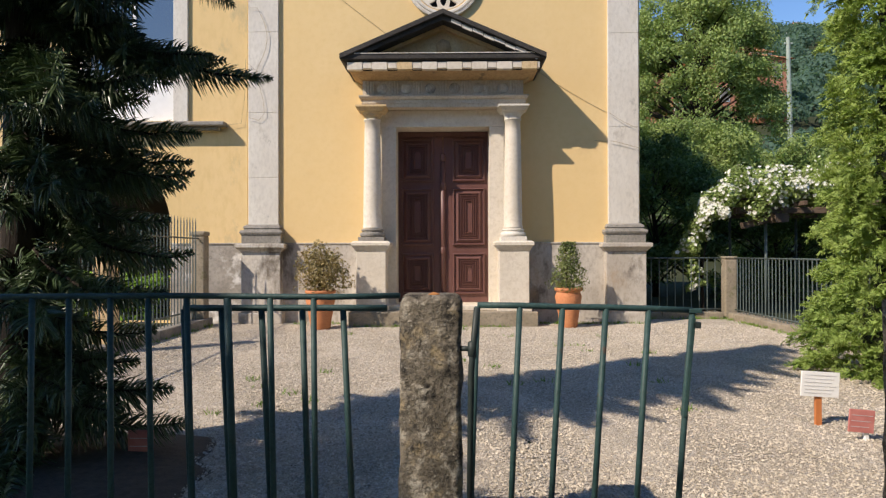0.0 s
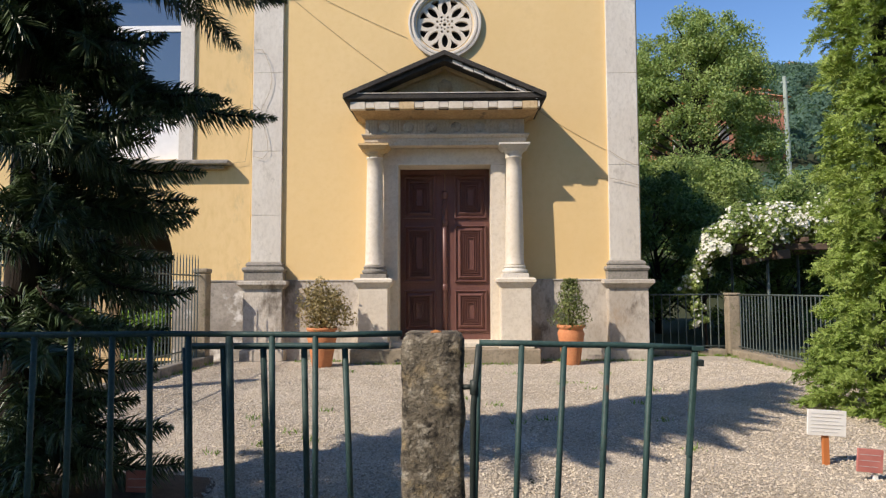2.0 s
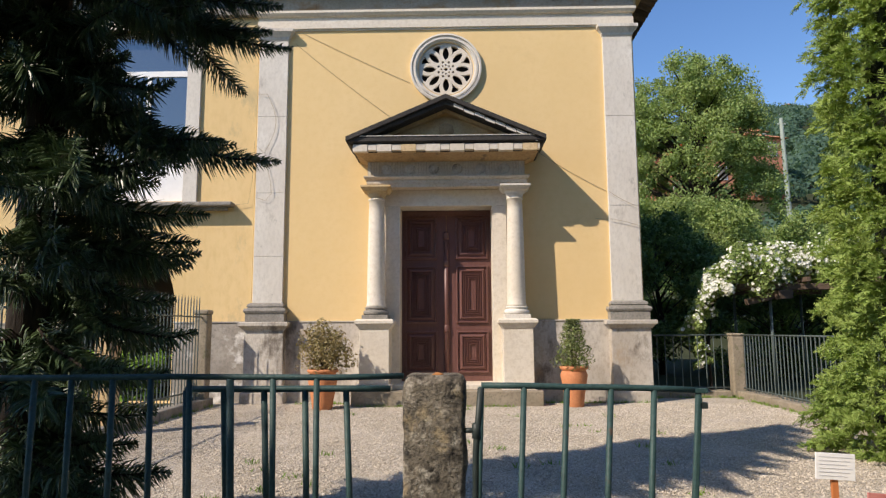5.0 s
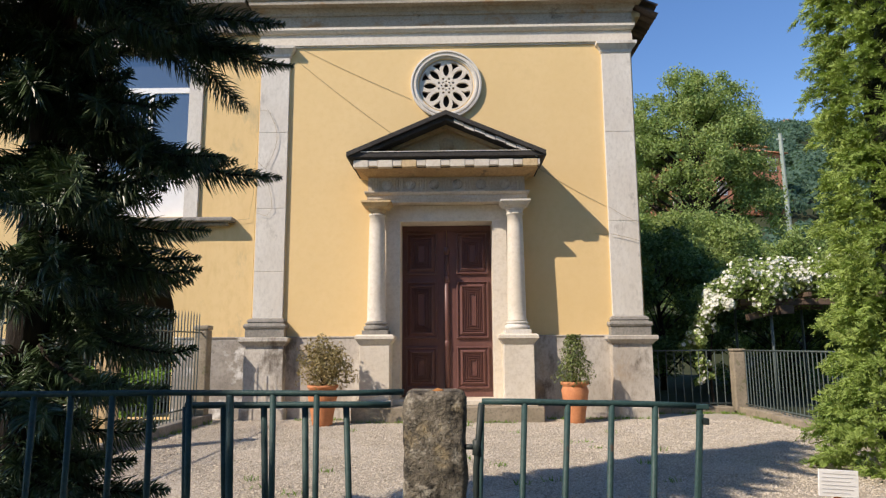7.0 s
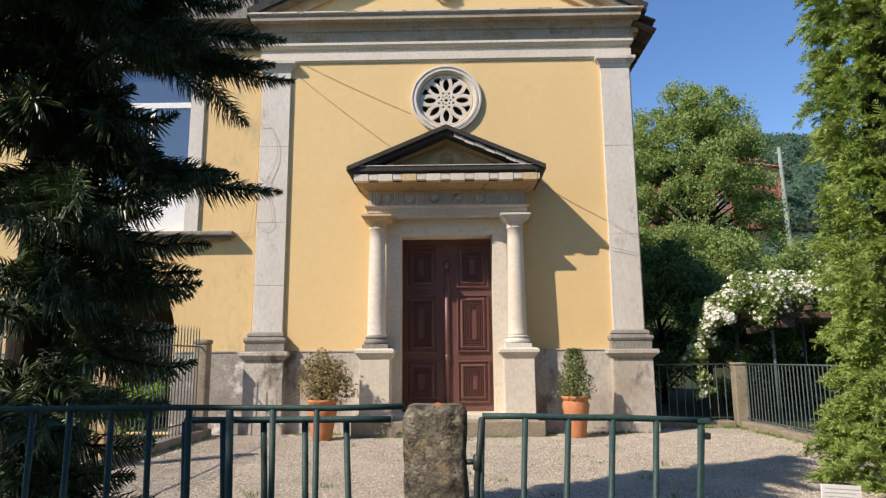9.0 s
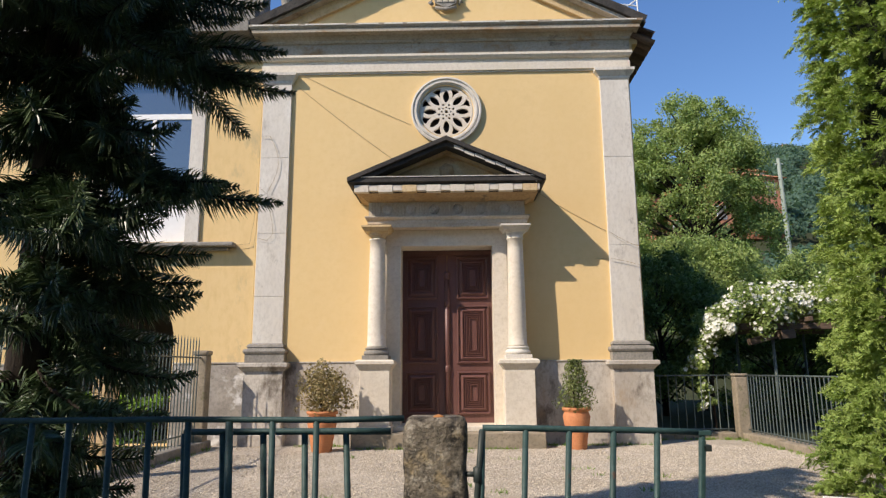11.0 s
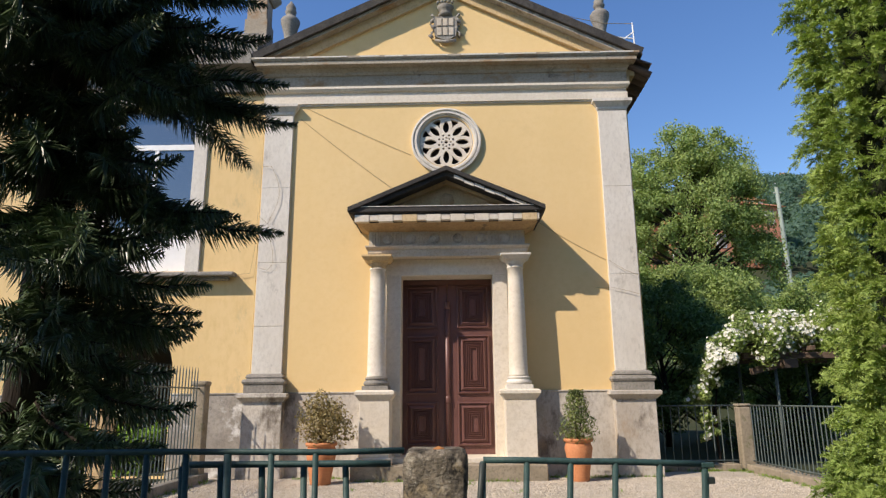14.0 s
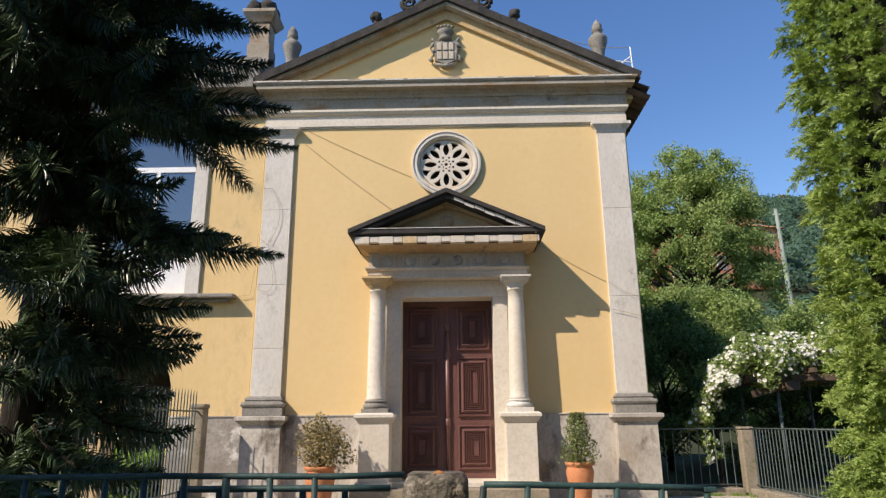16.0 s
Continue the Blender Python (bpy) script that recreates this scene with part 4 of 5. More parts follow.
def build_left_fence():
    f = thing("iron_fence", "tall dark iron bar fence on a low stone kerb", "fence")
    y = -0.35
    k = 0
    while y > -7.6:
        w = 0.9 + 0.2 * math.sin(k * 2.1)
        part("kerb_stone", boxes((-4.13, -3.87, max(y - w, -7.7), y - 0.006, -0.02, 0.13 + 0.01 * math.sin(k)), bevel=0.02), BASE_STONE, f)
        y -= w
        k += 1
    bm = bmesh.new()
    tube(bm, [(0, 0, 0), (0, 0, 1.58), (0, 0, 1.66)], [0.009, 0.009, 0.001], 6)
    bar = bpy.data.meshes.new("bar")
    bm.to_mesh(bar)
    bm.free()
    bar.materials.append(IRON_GREY)
    for k in range(58):
        y = -0.78 - 0.115 * k
        if abs(y + 3.45) < 0.2:
            continue
        shared("bar", bar, f, pose(-4.0, y, 0.12))
    for z in (0.28, 1.45):
        tube_part("rail", [(-4.0, -0.5, z), (-4.0, -7.6, z)], 0.013, f, IRON_GREY, seg=6)
    # second pier's yellow-orange light is put into its ochre stone
    for y0, top, mat in ((-0.68, 1.57, MOSSY), (-3.60, 1.52, OCHRE_STONE)):
        bm = boxes((-4.12, -3.90, y0, y0 + 0.22, -0.02, top - 0.08), bevel=0.02)
        box(bm, -4.135, -3.885, y0 - 0.015, y0 + 0.235, top - 0.08, top, 0.025)
        part("pier", bm, mat, f, "weathered stone fence pier with a low cap")


def build_right_fence():
    f = thing("iron_fence", "low dark green iron bar fence on mossy kerb stones", "fence")
    bm = boxes((5.10, 5.32, 0.58, 0.78, -0.02, 1.08), bevel=0.025)
    box(bm, 5.09, 5.33, 0.57, 0.79, 1.08, 1.13, 0.02)
    part("pier", bm, MOSSY, f, "rough stone fence pier")
    x = 3.42
    for k, w in enumerate((0.52, 0.6, 0.5)):
        part("kerb_stone", boxes((x, x + w - 0.006, 0.5, 0.85, -0.02, 0.12 + 0.012 * (k % 2)), bevel=0.015), MOSSY, f)
        x += w
    y = 0.50
    for k in range(8):
        part("kerb_stone", boxes((5.10, 5.40, y - 0.62, y - 0.008, -0.02, 0.125 + 0.012 * math.sin(2 * k)), bevel=0.018), MOSSY, f)
        y -= 0.62
    bm = bmesh.new()
    tube(bm, [(0, 0, 0), (0, 0, 1.0)], 0.0085, 6)
    bar = bpy.data.meshes.new("bar")
    bm.to_mesh(bar)
    bm.free()
    bar.materials.append(IRON_GREY)
    for k in range(11):
        shared("bar", bar, f, pose(3.50 + 0.145 * k, 0.66, 0.10))
    for k in range(42):
        shared("bar", bar, f, pose(5.25, 0.42 - 0.115 * k, 0.10))
    for z in (0.17, 1.10):
        tube_part("rail", [(3.42, 0.66, z), (5.05, 0.66, z)], 0.014, f, IRON_GREY, seg=6)
        tube_part("rail", [(5.25, 0.52, z), (5.25, -4.4, z)], 0.014, f, IRON_GREY, seg=6)


build_left_fence()
build_right_fence()


# ---- signs ----
def build_sign(x0, x1, y, z0, z1, tilt, board_mat, stake_mat, stake_x, label, lines, stake_w=0.022):
    s = thing("sign", label, "sign", at=((x0 + x1) / 2, y, 0))
    w, h = x1 - x0, z1 - z0
    turn = pose(0, 0, (z0 + z1) / 2, 0, tilt, 0)
    board = part("board", boxes((-w / 2, w / 2, -0.006, 0.006, -h / 2, h / 2), bevel=0.002), board_mat, s)
    board.matrix_basis = turn
    for k in range(lines):
        z = h / 2 - h * (k + 1.0) / (lines + 1)
        row = part("text_bar", boxes((-w * 0.42, w * (0.42 - 0.13 * ((k * 7) % 3) / 2), -0.0085, -0.0065, z - h * 0.009, z + h * 0.009)), PRINT, board)
    sx = stake_x - (x0 + x1) / 2
    part("stake", boxes((sx - stake_w, sx + stake_w, 0.007, 0.03, -0.03, z1 - 0.03), bevel=0.003), stake_mat, s)
    return s


build_sign(2.576, 2.838, -6.71, 0.205, 0.378, 3.5, WHITE_PAINT, STAKE_WOOD, 2.703, "white printed notice board on an orange wooden stake", 6)
build_sign(2.68, 2.84, -7.08, 0.06, 0.205, 5, RED_BOARD, WHITE_PAINT, 2.80, "small faded red sign on a white stake by the cypress", 3, 0.014)
build_sign(-1.75, -1.60, -7.45, 0.03, 0.17, 0, RED_BOARD, WHITE_PAINT, -1.675, "small dark red sign standing in the shade", 2, 0.012)


# ---- pots ----
def build_pot(x, y, r, h, group):
    bm = bmesh.new()
    prof = [(r * 0.62, 0.0), (r * 0.66, 0.02), (r * 0.74, h * 0.25), (r * 0.92, h * 0.62), (r * 1.0, h * 0.78), (r * 0.90, h * 0.87), (r * 0.86, h * 0.90), (r * 1.02, h * 0.93), (r * 1.04, h * 0.985), (r * 0.98, h), (r * 0.88, h), (r * 0.84, h * 0.93)]
    lathe(bm, prof, 36)
    p = thing("flower_pot", "terracotta pot on the gravel beside the church door" if x > 0 else "terracotta pot holding a shrub beside the church door", "pot", "terracotta pots", at=(x, y, 0.0))
    part("body", bm, TERRACOTTA, p, "", True)
    bm = bmesh.new()
    lathe(bm, [(r * 0.86, h * 0.90), (r * 0.5, h * 0.935), (0.01, h * 0.94)], 24)
    part("soil", bm, SOIL_AND_MOUND, p)
    return p


build_pot(-1.93, -0.98, 0.235, 0.62, "pots")
build_pot(2.03, -0.75, 0.215, 0.64, "pots")


def build_shrub(name, label, x, y, z0, fn, count, size, mat, seed, stems):
    rng = np.random.default_rng(seed)
    pts = []
    while len(pts) < count:
        p = rng.uniform(-1, 1, 3)
        q = fn(p)
        if q is not None:
            pts.append(q)
    pts = np.array(pts) + (x, y, z0)
    out = pts - np.array((x, y, z0 + 0.35))
    v, f = leaves(pts, out / (np.linalg.norm(out, axis=1)[:, None] + 1e-6), size, rng, 0.5, 0.8)
    t = thing(name, label, "potted plant", at=(x, y, z0))
    cloud("foliage", v - np.array((x, y, z0)), f, mat, t)
    for k in range(stems):
        a = 2 * math.pi * k / stems
        tube_part("stem", [(0, 0, -0.06), (0.05 * math.cos(a), 0.05 * math.sin(a), 0.25), (0.16 * math.cos(a), 0.16 * math.sin(a), 0.55)], [0.012, 0.009, 0.004], t, BARK, seg=5)


def cone_shape(p):
    z = (p[2] + 1) / 2
    r = 0.315 * (1 - 0.70 * z ** 1.4) * (0.75 + 0.25 * min(1, z * 5)) * (1 + 0.50 * noise.noise((p[0] * 3, p[1] * 3, z * 6)))
    d = math.hypot(p[0], p[1])
    if d > 1 or d < 0.35 * random.random():
        return None
    return (p[0] * r, p[1] * r, z * 0.80 - 0.02)


def bush_shape(p):
    d = np.linalg.norm(p)
    if d > 1 or d < 0.3:
        return None
    lump = 1 + 0.55 * noise.noise((p[0] * 3.1 + 5, p[1] * 3.1, p[2] * 3.1))
    return (p[0] * (0.40 - 0.10 * p[2]) * lump + 0.06 - 0.12 * max(0, p[2]), p[1] * 0.33 * lump, 0.36 + p[2] * 0.42 * lump)


build_shrub("topiary_shrub", "small green clipped cone shrub growing in a terracotta pot", 2.03, -0.75, 0.60, cone_shape, 3600, 0.020, BOX_LEAF, 3, 3)
build_shrub("potted_shrub", "loose olive-brown variegated shrub growing in a terracotta pot", -1.93, -0.98, 0.58, bush_shape, 4200, 0.024, BUSH_LEAF, 5, 5)


# ---- pergola ----
def build_pergola():
    p = thing("pergola", "weathered wooden pergola beams on thin iron posts", "pergola")
    for x, y, h in ((6.08, 1.1, 1.80), (7.6, 1.25, 1.90), (6.3, 3.2, 1.95), (7.8, 3.3, 1.95)):
        tube_part("post", [(x, y, -0.02), (x, y, h)], 0.028, p, IRON_GREY)
    part("beam", boxes((5.50, 8.20, 1.05, 1.17, 1.93, 2.05), bevel=0.012), WOOD, p)
    b = part("beam", boxes((-0.42, 0.42, -0.05, 0.05, -0.06, 0.06), bevel=0.012), WOOD, p)
    b.matrix_basis = pose(5.98, 1.03, 1.79, 0, -13, 8)
    b = part("beam", boxes((-0.15, 0.15, -0.07, 0.07, -0.085, 0.085), bevel=0.012), WOOD, p)
    b.matrix_basis = pose(6.28, 0.98, 1.84, 0, -4, 14)
    part("beam", boxes((5.9, 8.2, 3.15, 3.27, 1.95, 2.07), bevel=0.012), WOOD, p)
    for x in (6.0, 6.7, 7.4, 8.1):
        part("rafter", boxes((x - 0.04, x + 0.04, 0.85, 3.5, 2.07, 2.16), bevel=0.01), WOOD, p)


build_pergola()


# ---- plants ----
def fingers(base, direction, length, radius, rng, bend):
    """Thin tapering three-sided shoots: arrays of base points, unit directions, lengths."""
    k = len(base)
    d = direction / (np.linalg.norm(direction, axis=1)[:, None] + 1e-9)
    a = np.cross(d, rng.normal(0, 1, (k, 3)))
    a /= np.linalg.norm(a, axis=1)[:, None] + 1e-9
    b = np.cross(d, a)
    ring = []
    mid = base + d * (length * 0.58)[:, None] + bend * (length * 0.16)[:, None]
    tip = base + d * (length * 0.92)[:, None] + bend * (length * 0.62)[:, None]
    for c, r in ((base, radius), (mid, radius * 0.95)):
        for q in range(3):
            ang = 2 * math.pi * q / 3
            ring.append(c + r * (math.cos(ang) * a + math.sin(ang) * b))
    ring.append(tip)
    v = np.stack(ring, 1).reshape(-1, 3)
    o = np.arange(k)[:, None] * 7
    quads = np.concatenate([o + np.array(q) for q in ((0, 1, 4, 3), (1, 2, 5, 4), (2, 0, 3, 5))], 0)
    tris = np.concatenate([o + np.array(q) for q in ((3, 4, 6), (4, 5, 6), (5, 3, 6))], 0)
    return v, quads.tolist() + tris.tolist()


def build_conifer(tx, ty, height):
    rng = np.random.default_rng(11)
    tree = thing("conifer_tree", "dark green conifer with tiered drooping branches of finger-like shoots", "tree", at=(tx, ty, 0))
    part("trunk", rod([(0, 0, -0.05), (0.03, 0.02, 2.5), (-0.02, 0.03, 5.5), (0, 0, height)], [0.13, 0.11, 0.08, 0.02], 14), BARK, tree, "rough brown trunk", True)
    # the long boughs over the forecourt, by their tips
    boughs = ((-0.94, -7.30, 3.32), (-0.92, -7.15, 3.10), (-1.06, -7.40, 3.61), (-1.19, -7.20, 4.01), (-1.39, -7.90, 2.57), (-1.19, -7.60, 2.34),
              (-1.00, -7.10, 2.34), (-1.47, -7.20, 1.70), (-1.39, -7.30, 1.95), (-1.42, -7.35, 1.20), (-1.60, -7.90, 1.04), (-1.50, -7.80, 3.74),
              (-1.61, -8.10, 2.93), (-1.70, -8.20, 2.13), (-1.59, -7.30, 1.41), (-1.71, -8.20, 1.56), (-2.04, -8.20, 2.66), (-1.54, -7.35, 0.41),
              (-1.65, -7.75, 0.38), (-1.78, -7.90, 0.50), (-1.57, -8.15, 1.97), (-1.95, -8.00, 0.32), (-1.77, -8.20, 0.91), (-1.62, -7.40, 0.75), (-1.50, -7.50, 0.98), (-1.80, -7.60, 0.62))
    branches = []
    for tip in boughs:
        tip = np.array(tip) - (tx, ty, 0)
        r = math.hypot(tip[0], tip[1])
        branches.append((max(0.3, tip[2] + r * rng.uniform(0.25, 0.55)), tip))
        if tip[2] > 1.3:
            near = tip * (0.84, 0.84, 1.0) + rng.normal(0, 1, 3) * (0.06, 0.22, 0.12)
            branches.append((near[2] + r * rng.uniform(0.15, 0.50), near))
    z, w = 0.45, 0
    while z < height - 0.4:
        reach = 1.05 if z < 4.2 else 1.05 * (height - z) / (height - 4.2) + 0.15
        n = 5 if z < 2.3 else 8 if z < 3.5 else 11
        for k in range(n):
            a = 2 * math.pi * (k + 0.37 * w) / n + rng.uniform(-0.25, 0.25)
            r = reach * rng.uniform(0.55, 1.0)
            dx, dy = math.cos(a), math.sin(a)
            if dx < -0.2 and 0.8 < z < 2.2 and rng.random() < 0.75:
                continue
            if dx > 0.1 and 0.8 < z < 4.3:
                r *= 0.60
            if 0.82 * dy - 0.57 * dx > 0.2:
                r *= 0.60
            if dy < 0:
                r = min(r, 0.75 / max(-dy, 0.3)) if z < 3.5 else (0.95 - 0.95 * dy) * rng.uniform(0.7, 1.0) * min(1.0, (height - z) / 1.7)
            branches.append((z, np.array((dx * r, dy * r, z - 0.26 * r + rng.uniform(-0.15, 0.1)))))
        z += rng.uniform(0.34, 0.46)
        w += 1
    vs, fs, count = [], [], 0
    wood = bmesh.new()

    def shoots(path, step, long, short, thick, roll):
        """Two combs of curved shoots along a twig, their plane turned about it by roll, and a thin row above."""
        nonlocal count
        seg = np.linalg.norm(np.diff(path, axis=0), axis=1)
        total = seg.sum()
        m = max(5, int(total / step))
        t = np.linspace(0.08, 1.0, m)
        cum = np.concatenate([[0], np.cumsum(seg)]) / total
        base = np.stack([np.interp(t, cum, path[:, i]) for i in range(3)], 1)
        fwd = np.gradient(base, axis=0)
        fwd /= np.linalg.norm(fwd, axis=1)[:, None] + 1e-9
        flat = np.cross(fwd, (0, 0, 1.0))
        flat /= np.linalg.norm(flat, axis=1)[:, None] + 1e-9
        above = np.cross(flat, fwd)
        side = flat * math.cos(roll) + above * math.sin(roll)
        top = above * math.cos(roll) - flat * math.sin(roll)
        for sx, ux, fx, keep in ((1.0, 0.0, 0.55, 0.9), (-1.0, 0.0, 0.55, 0.9), (0.4, -0.95, 0.40, 1.0), (-0.4, -0.95, 0.40, 1.0), (0.40, 0.85, 0.55, 0.8), (-0.40, 0.85, 0.55, 0.8)):
            use = rng.random(m) < keep
            q = int(use.sum())
            if not q:
                continue
            f = fwd[use]
            d = side[use] * sx + top[use] * ux + f * rng.uniform(fx - 0.12, fx + 0.12, (q, 1)) + rng.normal(0, 0.07, (q, 3))
            ln = (long + (short - long) * np.clip((t[use] - 0.66) / 0.34, 0, 1) ** 1.4) * rng.uniform(0.8, 1.12, q)
            v, g = fingers(base[use] + rng.normal(0, 0.003, (q, 3)), d, ln, thick, rng, f * 0.38 + np.array((0, 0, -0.30)))
            vs.append(v)
            fs.extend([[i + count for i in c] for c in g])
            count += len(v)

    for z0, tip in branches:
        p0 = np.array((0.0, 0.0, z0))
        u = np.linspace(0, 1, 9)[:, None]
        path = p0 + (tip - p0) * u
        path[:, 2] += (tip[2] - z0) * (1 - (1 - u[:, 0]) ** 1.9 - u[:, 0]) - 0.05 * np.sin(u[:, 0] * math.pi)
        path[1:] += rng.normal(0, 0.009, (8, 3))
        tube(wood, path.tolist(), [0.022 - 0.018 * k / 8 for k in range(9)], 5)
        roll = rng.normal(0, 0.25)
        shoots(path, 0.019, 0.165, 0.028, 0.0054, roll)
        total = np.linalg.norm(tip - p0)
        for k in range(int(total / 0.28)):
            t = 0.12 + 0.48 * (k + rng.random()) / max(1, total / 0.28)
            i = min(7, int(t * 8))
            fwd = path[i + 1] - path[i]
            fwd /= np.linalg.norm(fwd)
            side = np.cross(fwd, (0, 0, 1)) * (1 if k % 2 else -1)
            ln = total * 0.42 * (1 - 0.5 * t) * rng.uniform(0.6, 1.15)
            e = path[i] + (side * 0.75 + fwd * 0.75) * ln + np.array((0, 0, rng.uniform(-0.35, 0.05) * ln))
            q = np.linspace(0, 1, 5)[:, None]
            twig = path[i] + (e - path[i]) * q
            twig[:, 2] -= 0.04 * np.sin(q[:, 0] * math.pi)
            tube(wood, twig.tolist(), [0.008, 0.007, 0.006, 0.005, 0.003], 4)
            shoots(twig, 0.021, 0.145, 0.030, 0.0048, roll + rng.normal(0, 0.3))
    tagged(part("branch_wood", wood, BARK, tree, "thin brown branches"), kind="stuff")
    cloud("crown", np.concatenate(vs), np.array(fs, dtype=object), NEEDLE, tree, "dark green finger-like shoots")


build_conifer(-2.36, -7.50, 7.5)


def build_shade_mound():
    """A low irregular mound round the conifer's foot, its dark colour added to deepen the shade."""
    bm = bmesh.new()
    rings = []
    for i, f in enumerate((1.0, 0.9, 0.6, 0.3)):
        ring = []
        for k in range(48):
            a = 2 * math.pi * k / 48
            r = f * (1.05 + 0.28 * noise.noise((math.cos(a) * 2.2, math.sin(a) * 2.2, 1.0)) + 0.06 * noise.noise((math.cos(a) * 9, math.sin(a) * 9, 2.0)))
            ring.append(bm.verts.new((-2.50 + r * 1.32 * math.cos(a), -7.80 + r * 0.95 * math.sin(a), (-0.01, 0.025, 0.05, 0.07)[i] + 0.012 * noise.noise((k * 0.7, i * 1.3, 5)))))
        rings.append(ring)
    for a, b in zip(rings, rings[1:]):
        for k in range(48):
            bm.faces.new((a[k], a[(k + 1) % 48], b[(k + 1) % 48], b[k]))
    bm.faces.new(rings[-1])
    tagged(mesh_object("planting_bed", bm, SOIL_AND_MOUND, True), "low dark mound, added to deepen the shade under the conifer", "planting bed", kind="structure")


build_shade_mound()


def build_cypress(tx, ty, height, radius):
    """A near-black core, inner shade put into its colour, under a coat of plumes, each a drooping twig set with flat
    feathery sprays.
    """
    rng = np.random.default_rng(5)
    t = thing("cypress_tree", "light green feathery cypress growing down to the gravel", "tree", at=(tx, ty, 0))
    part("trunk", rod([(0, 0, -0.05), (0.02, 0.0, height * 0.5), (0, 0, height * 0.97)], [0.14, 0.09, 0.02], 10), BARK, t)

    def outline(z, a):
        r = radius * (1 + 0.16 * max(0.0, 1 - z / 2.6) + 0.04 * max(0.0, 1 - z / 1.2)) * (1 - max(0, z - 5.6) / (height - 5.6) * 0.85)
        return r * (1 + 0.16 * noise.noise((math.cos(a) * 1.5, math.sin(a) * 1.5, z * 1.1)) + 0.10 * noise.noise((math.cos(a) * 3.4, math.sin(a) * 3.4, z * 2.4 + 9)))

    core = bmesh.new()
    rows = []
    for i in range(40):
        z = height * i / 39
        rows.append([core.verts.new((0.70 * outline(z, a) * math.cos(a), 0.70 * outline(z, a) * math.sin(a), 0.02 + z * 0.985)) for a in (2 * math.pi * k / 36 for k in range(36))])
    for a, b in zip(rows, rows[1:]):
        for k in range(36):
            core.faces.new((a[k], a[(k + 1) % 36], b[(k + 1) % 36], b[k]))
    part("inner_foliage", core, CYPRESS_CORE, t, "near-black core, inner shade put into its colour", True)
    starts, dirs, lens, wides = [], [], [], []
    made = 0
    while made < 2500:
        z = 0.03 + (height - 0.1) * rng.random() ** 1.12
        a = rng.uniform(0, 2 * math.pi)
        if math.cos(a - 4.05) < 0.1 and rng.random() < 0.7:
            continue
        made += 1
        ro = outline(z, a) * rng.uniform(0.74, 0.96)
        out = np.array((math.cos(a), math.sin(a), 0))
        tang = np.array((-math.sin(a), math.cos(a), 0))
        axis = out * rng.uniform(0.6, 1.0) + tang * rng.normal(0, 0.3) + np.array((0, 0, rng.uniform(0.05, 0.75)))
        axis /= np.linalg.norm(axis)
        size = rng.uniform(0.16, 0.36)
        p0 = out * ro + np.array((0, 0, z))
        for k in range(21):
            u = (k + rng.random()) / 21
            p = p0 + axis * size * u + np.array((0, 0, -0.45 * size * u * u))
            d = axis * 0.7 + np.array((0, 0, -0.5 * u)) + rng.normal(0, 0.55 * (1 - 0.5 * u), 3)
            d /= np.linalg.norm(d)
            starts.append(p)
            dirs.append(d)
            lens.append(size * rng.uniform(0.34, 0.58) * (1 - 0.35 * u))
    p, d, ln = np.array(starts), np.array(dirs), np.array(lens)[:, None]
    n = len(p)
    w = np.cross(d, rng.normal(0, 0.6, (n, 3)) + np.array((0, 0, 1.0)))
    w /= np.linalg.norm(w, axis=1)[:, None]
    up = np.cross(w, d)
    quads = []
    for q in range(6):
        u = (q + 0.4) / 6
        o = p + d * ln * u - up * 0.15 * ln * u * u
        l = ln * 0.46 * (1 - 0.7 * u) * rng.uniform(0.7, 1.2, (n, 1))
        for side in (1, -1):
            e = o + (w * side * 0.7 + d * 0.75) * l + up * rng.normal(0, 0.22, (n, 1)) * l
            wd = d * 0.0095 + up * rng.normal(0, 0.004, (n, 1))
            quads.append(np.stack([o - wd * 0.5, o + wd, e + wd * 0.5, e - wd * 0.3], 1))
    v = np.concatenate(quads).reshape(-1, 3)
    cloud("foliage", v, np.arange(len(v)).reshape(-1, 4), CYPRESS, t, "light green feathery sprays")


build_cypress(5.28, -4.95, 9.0, 1.20)


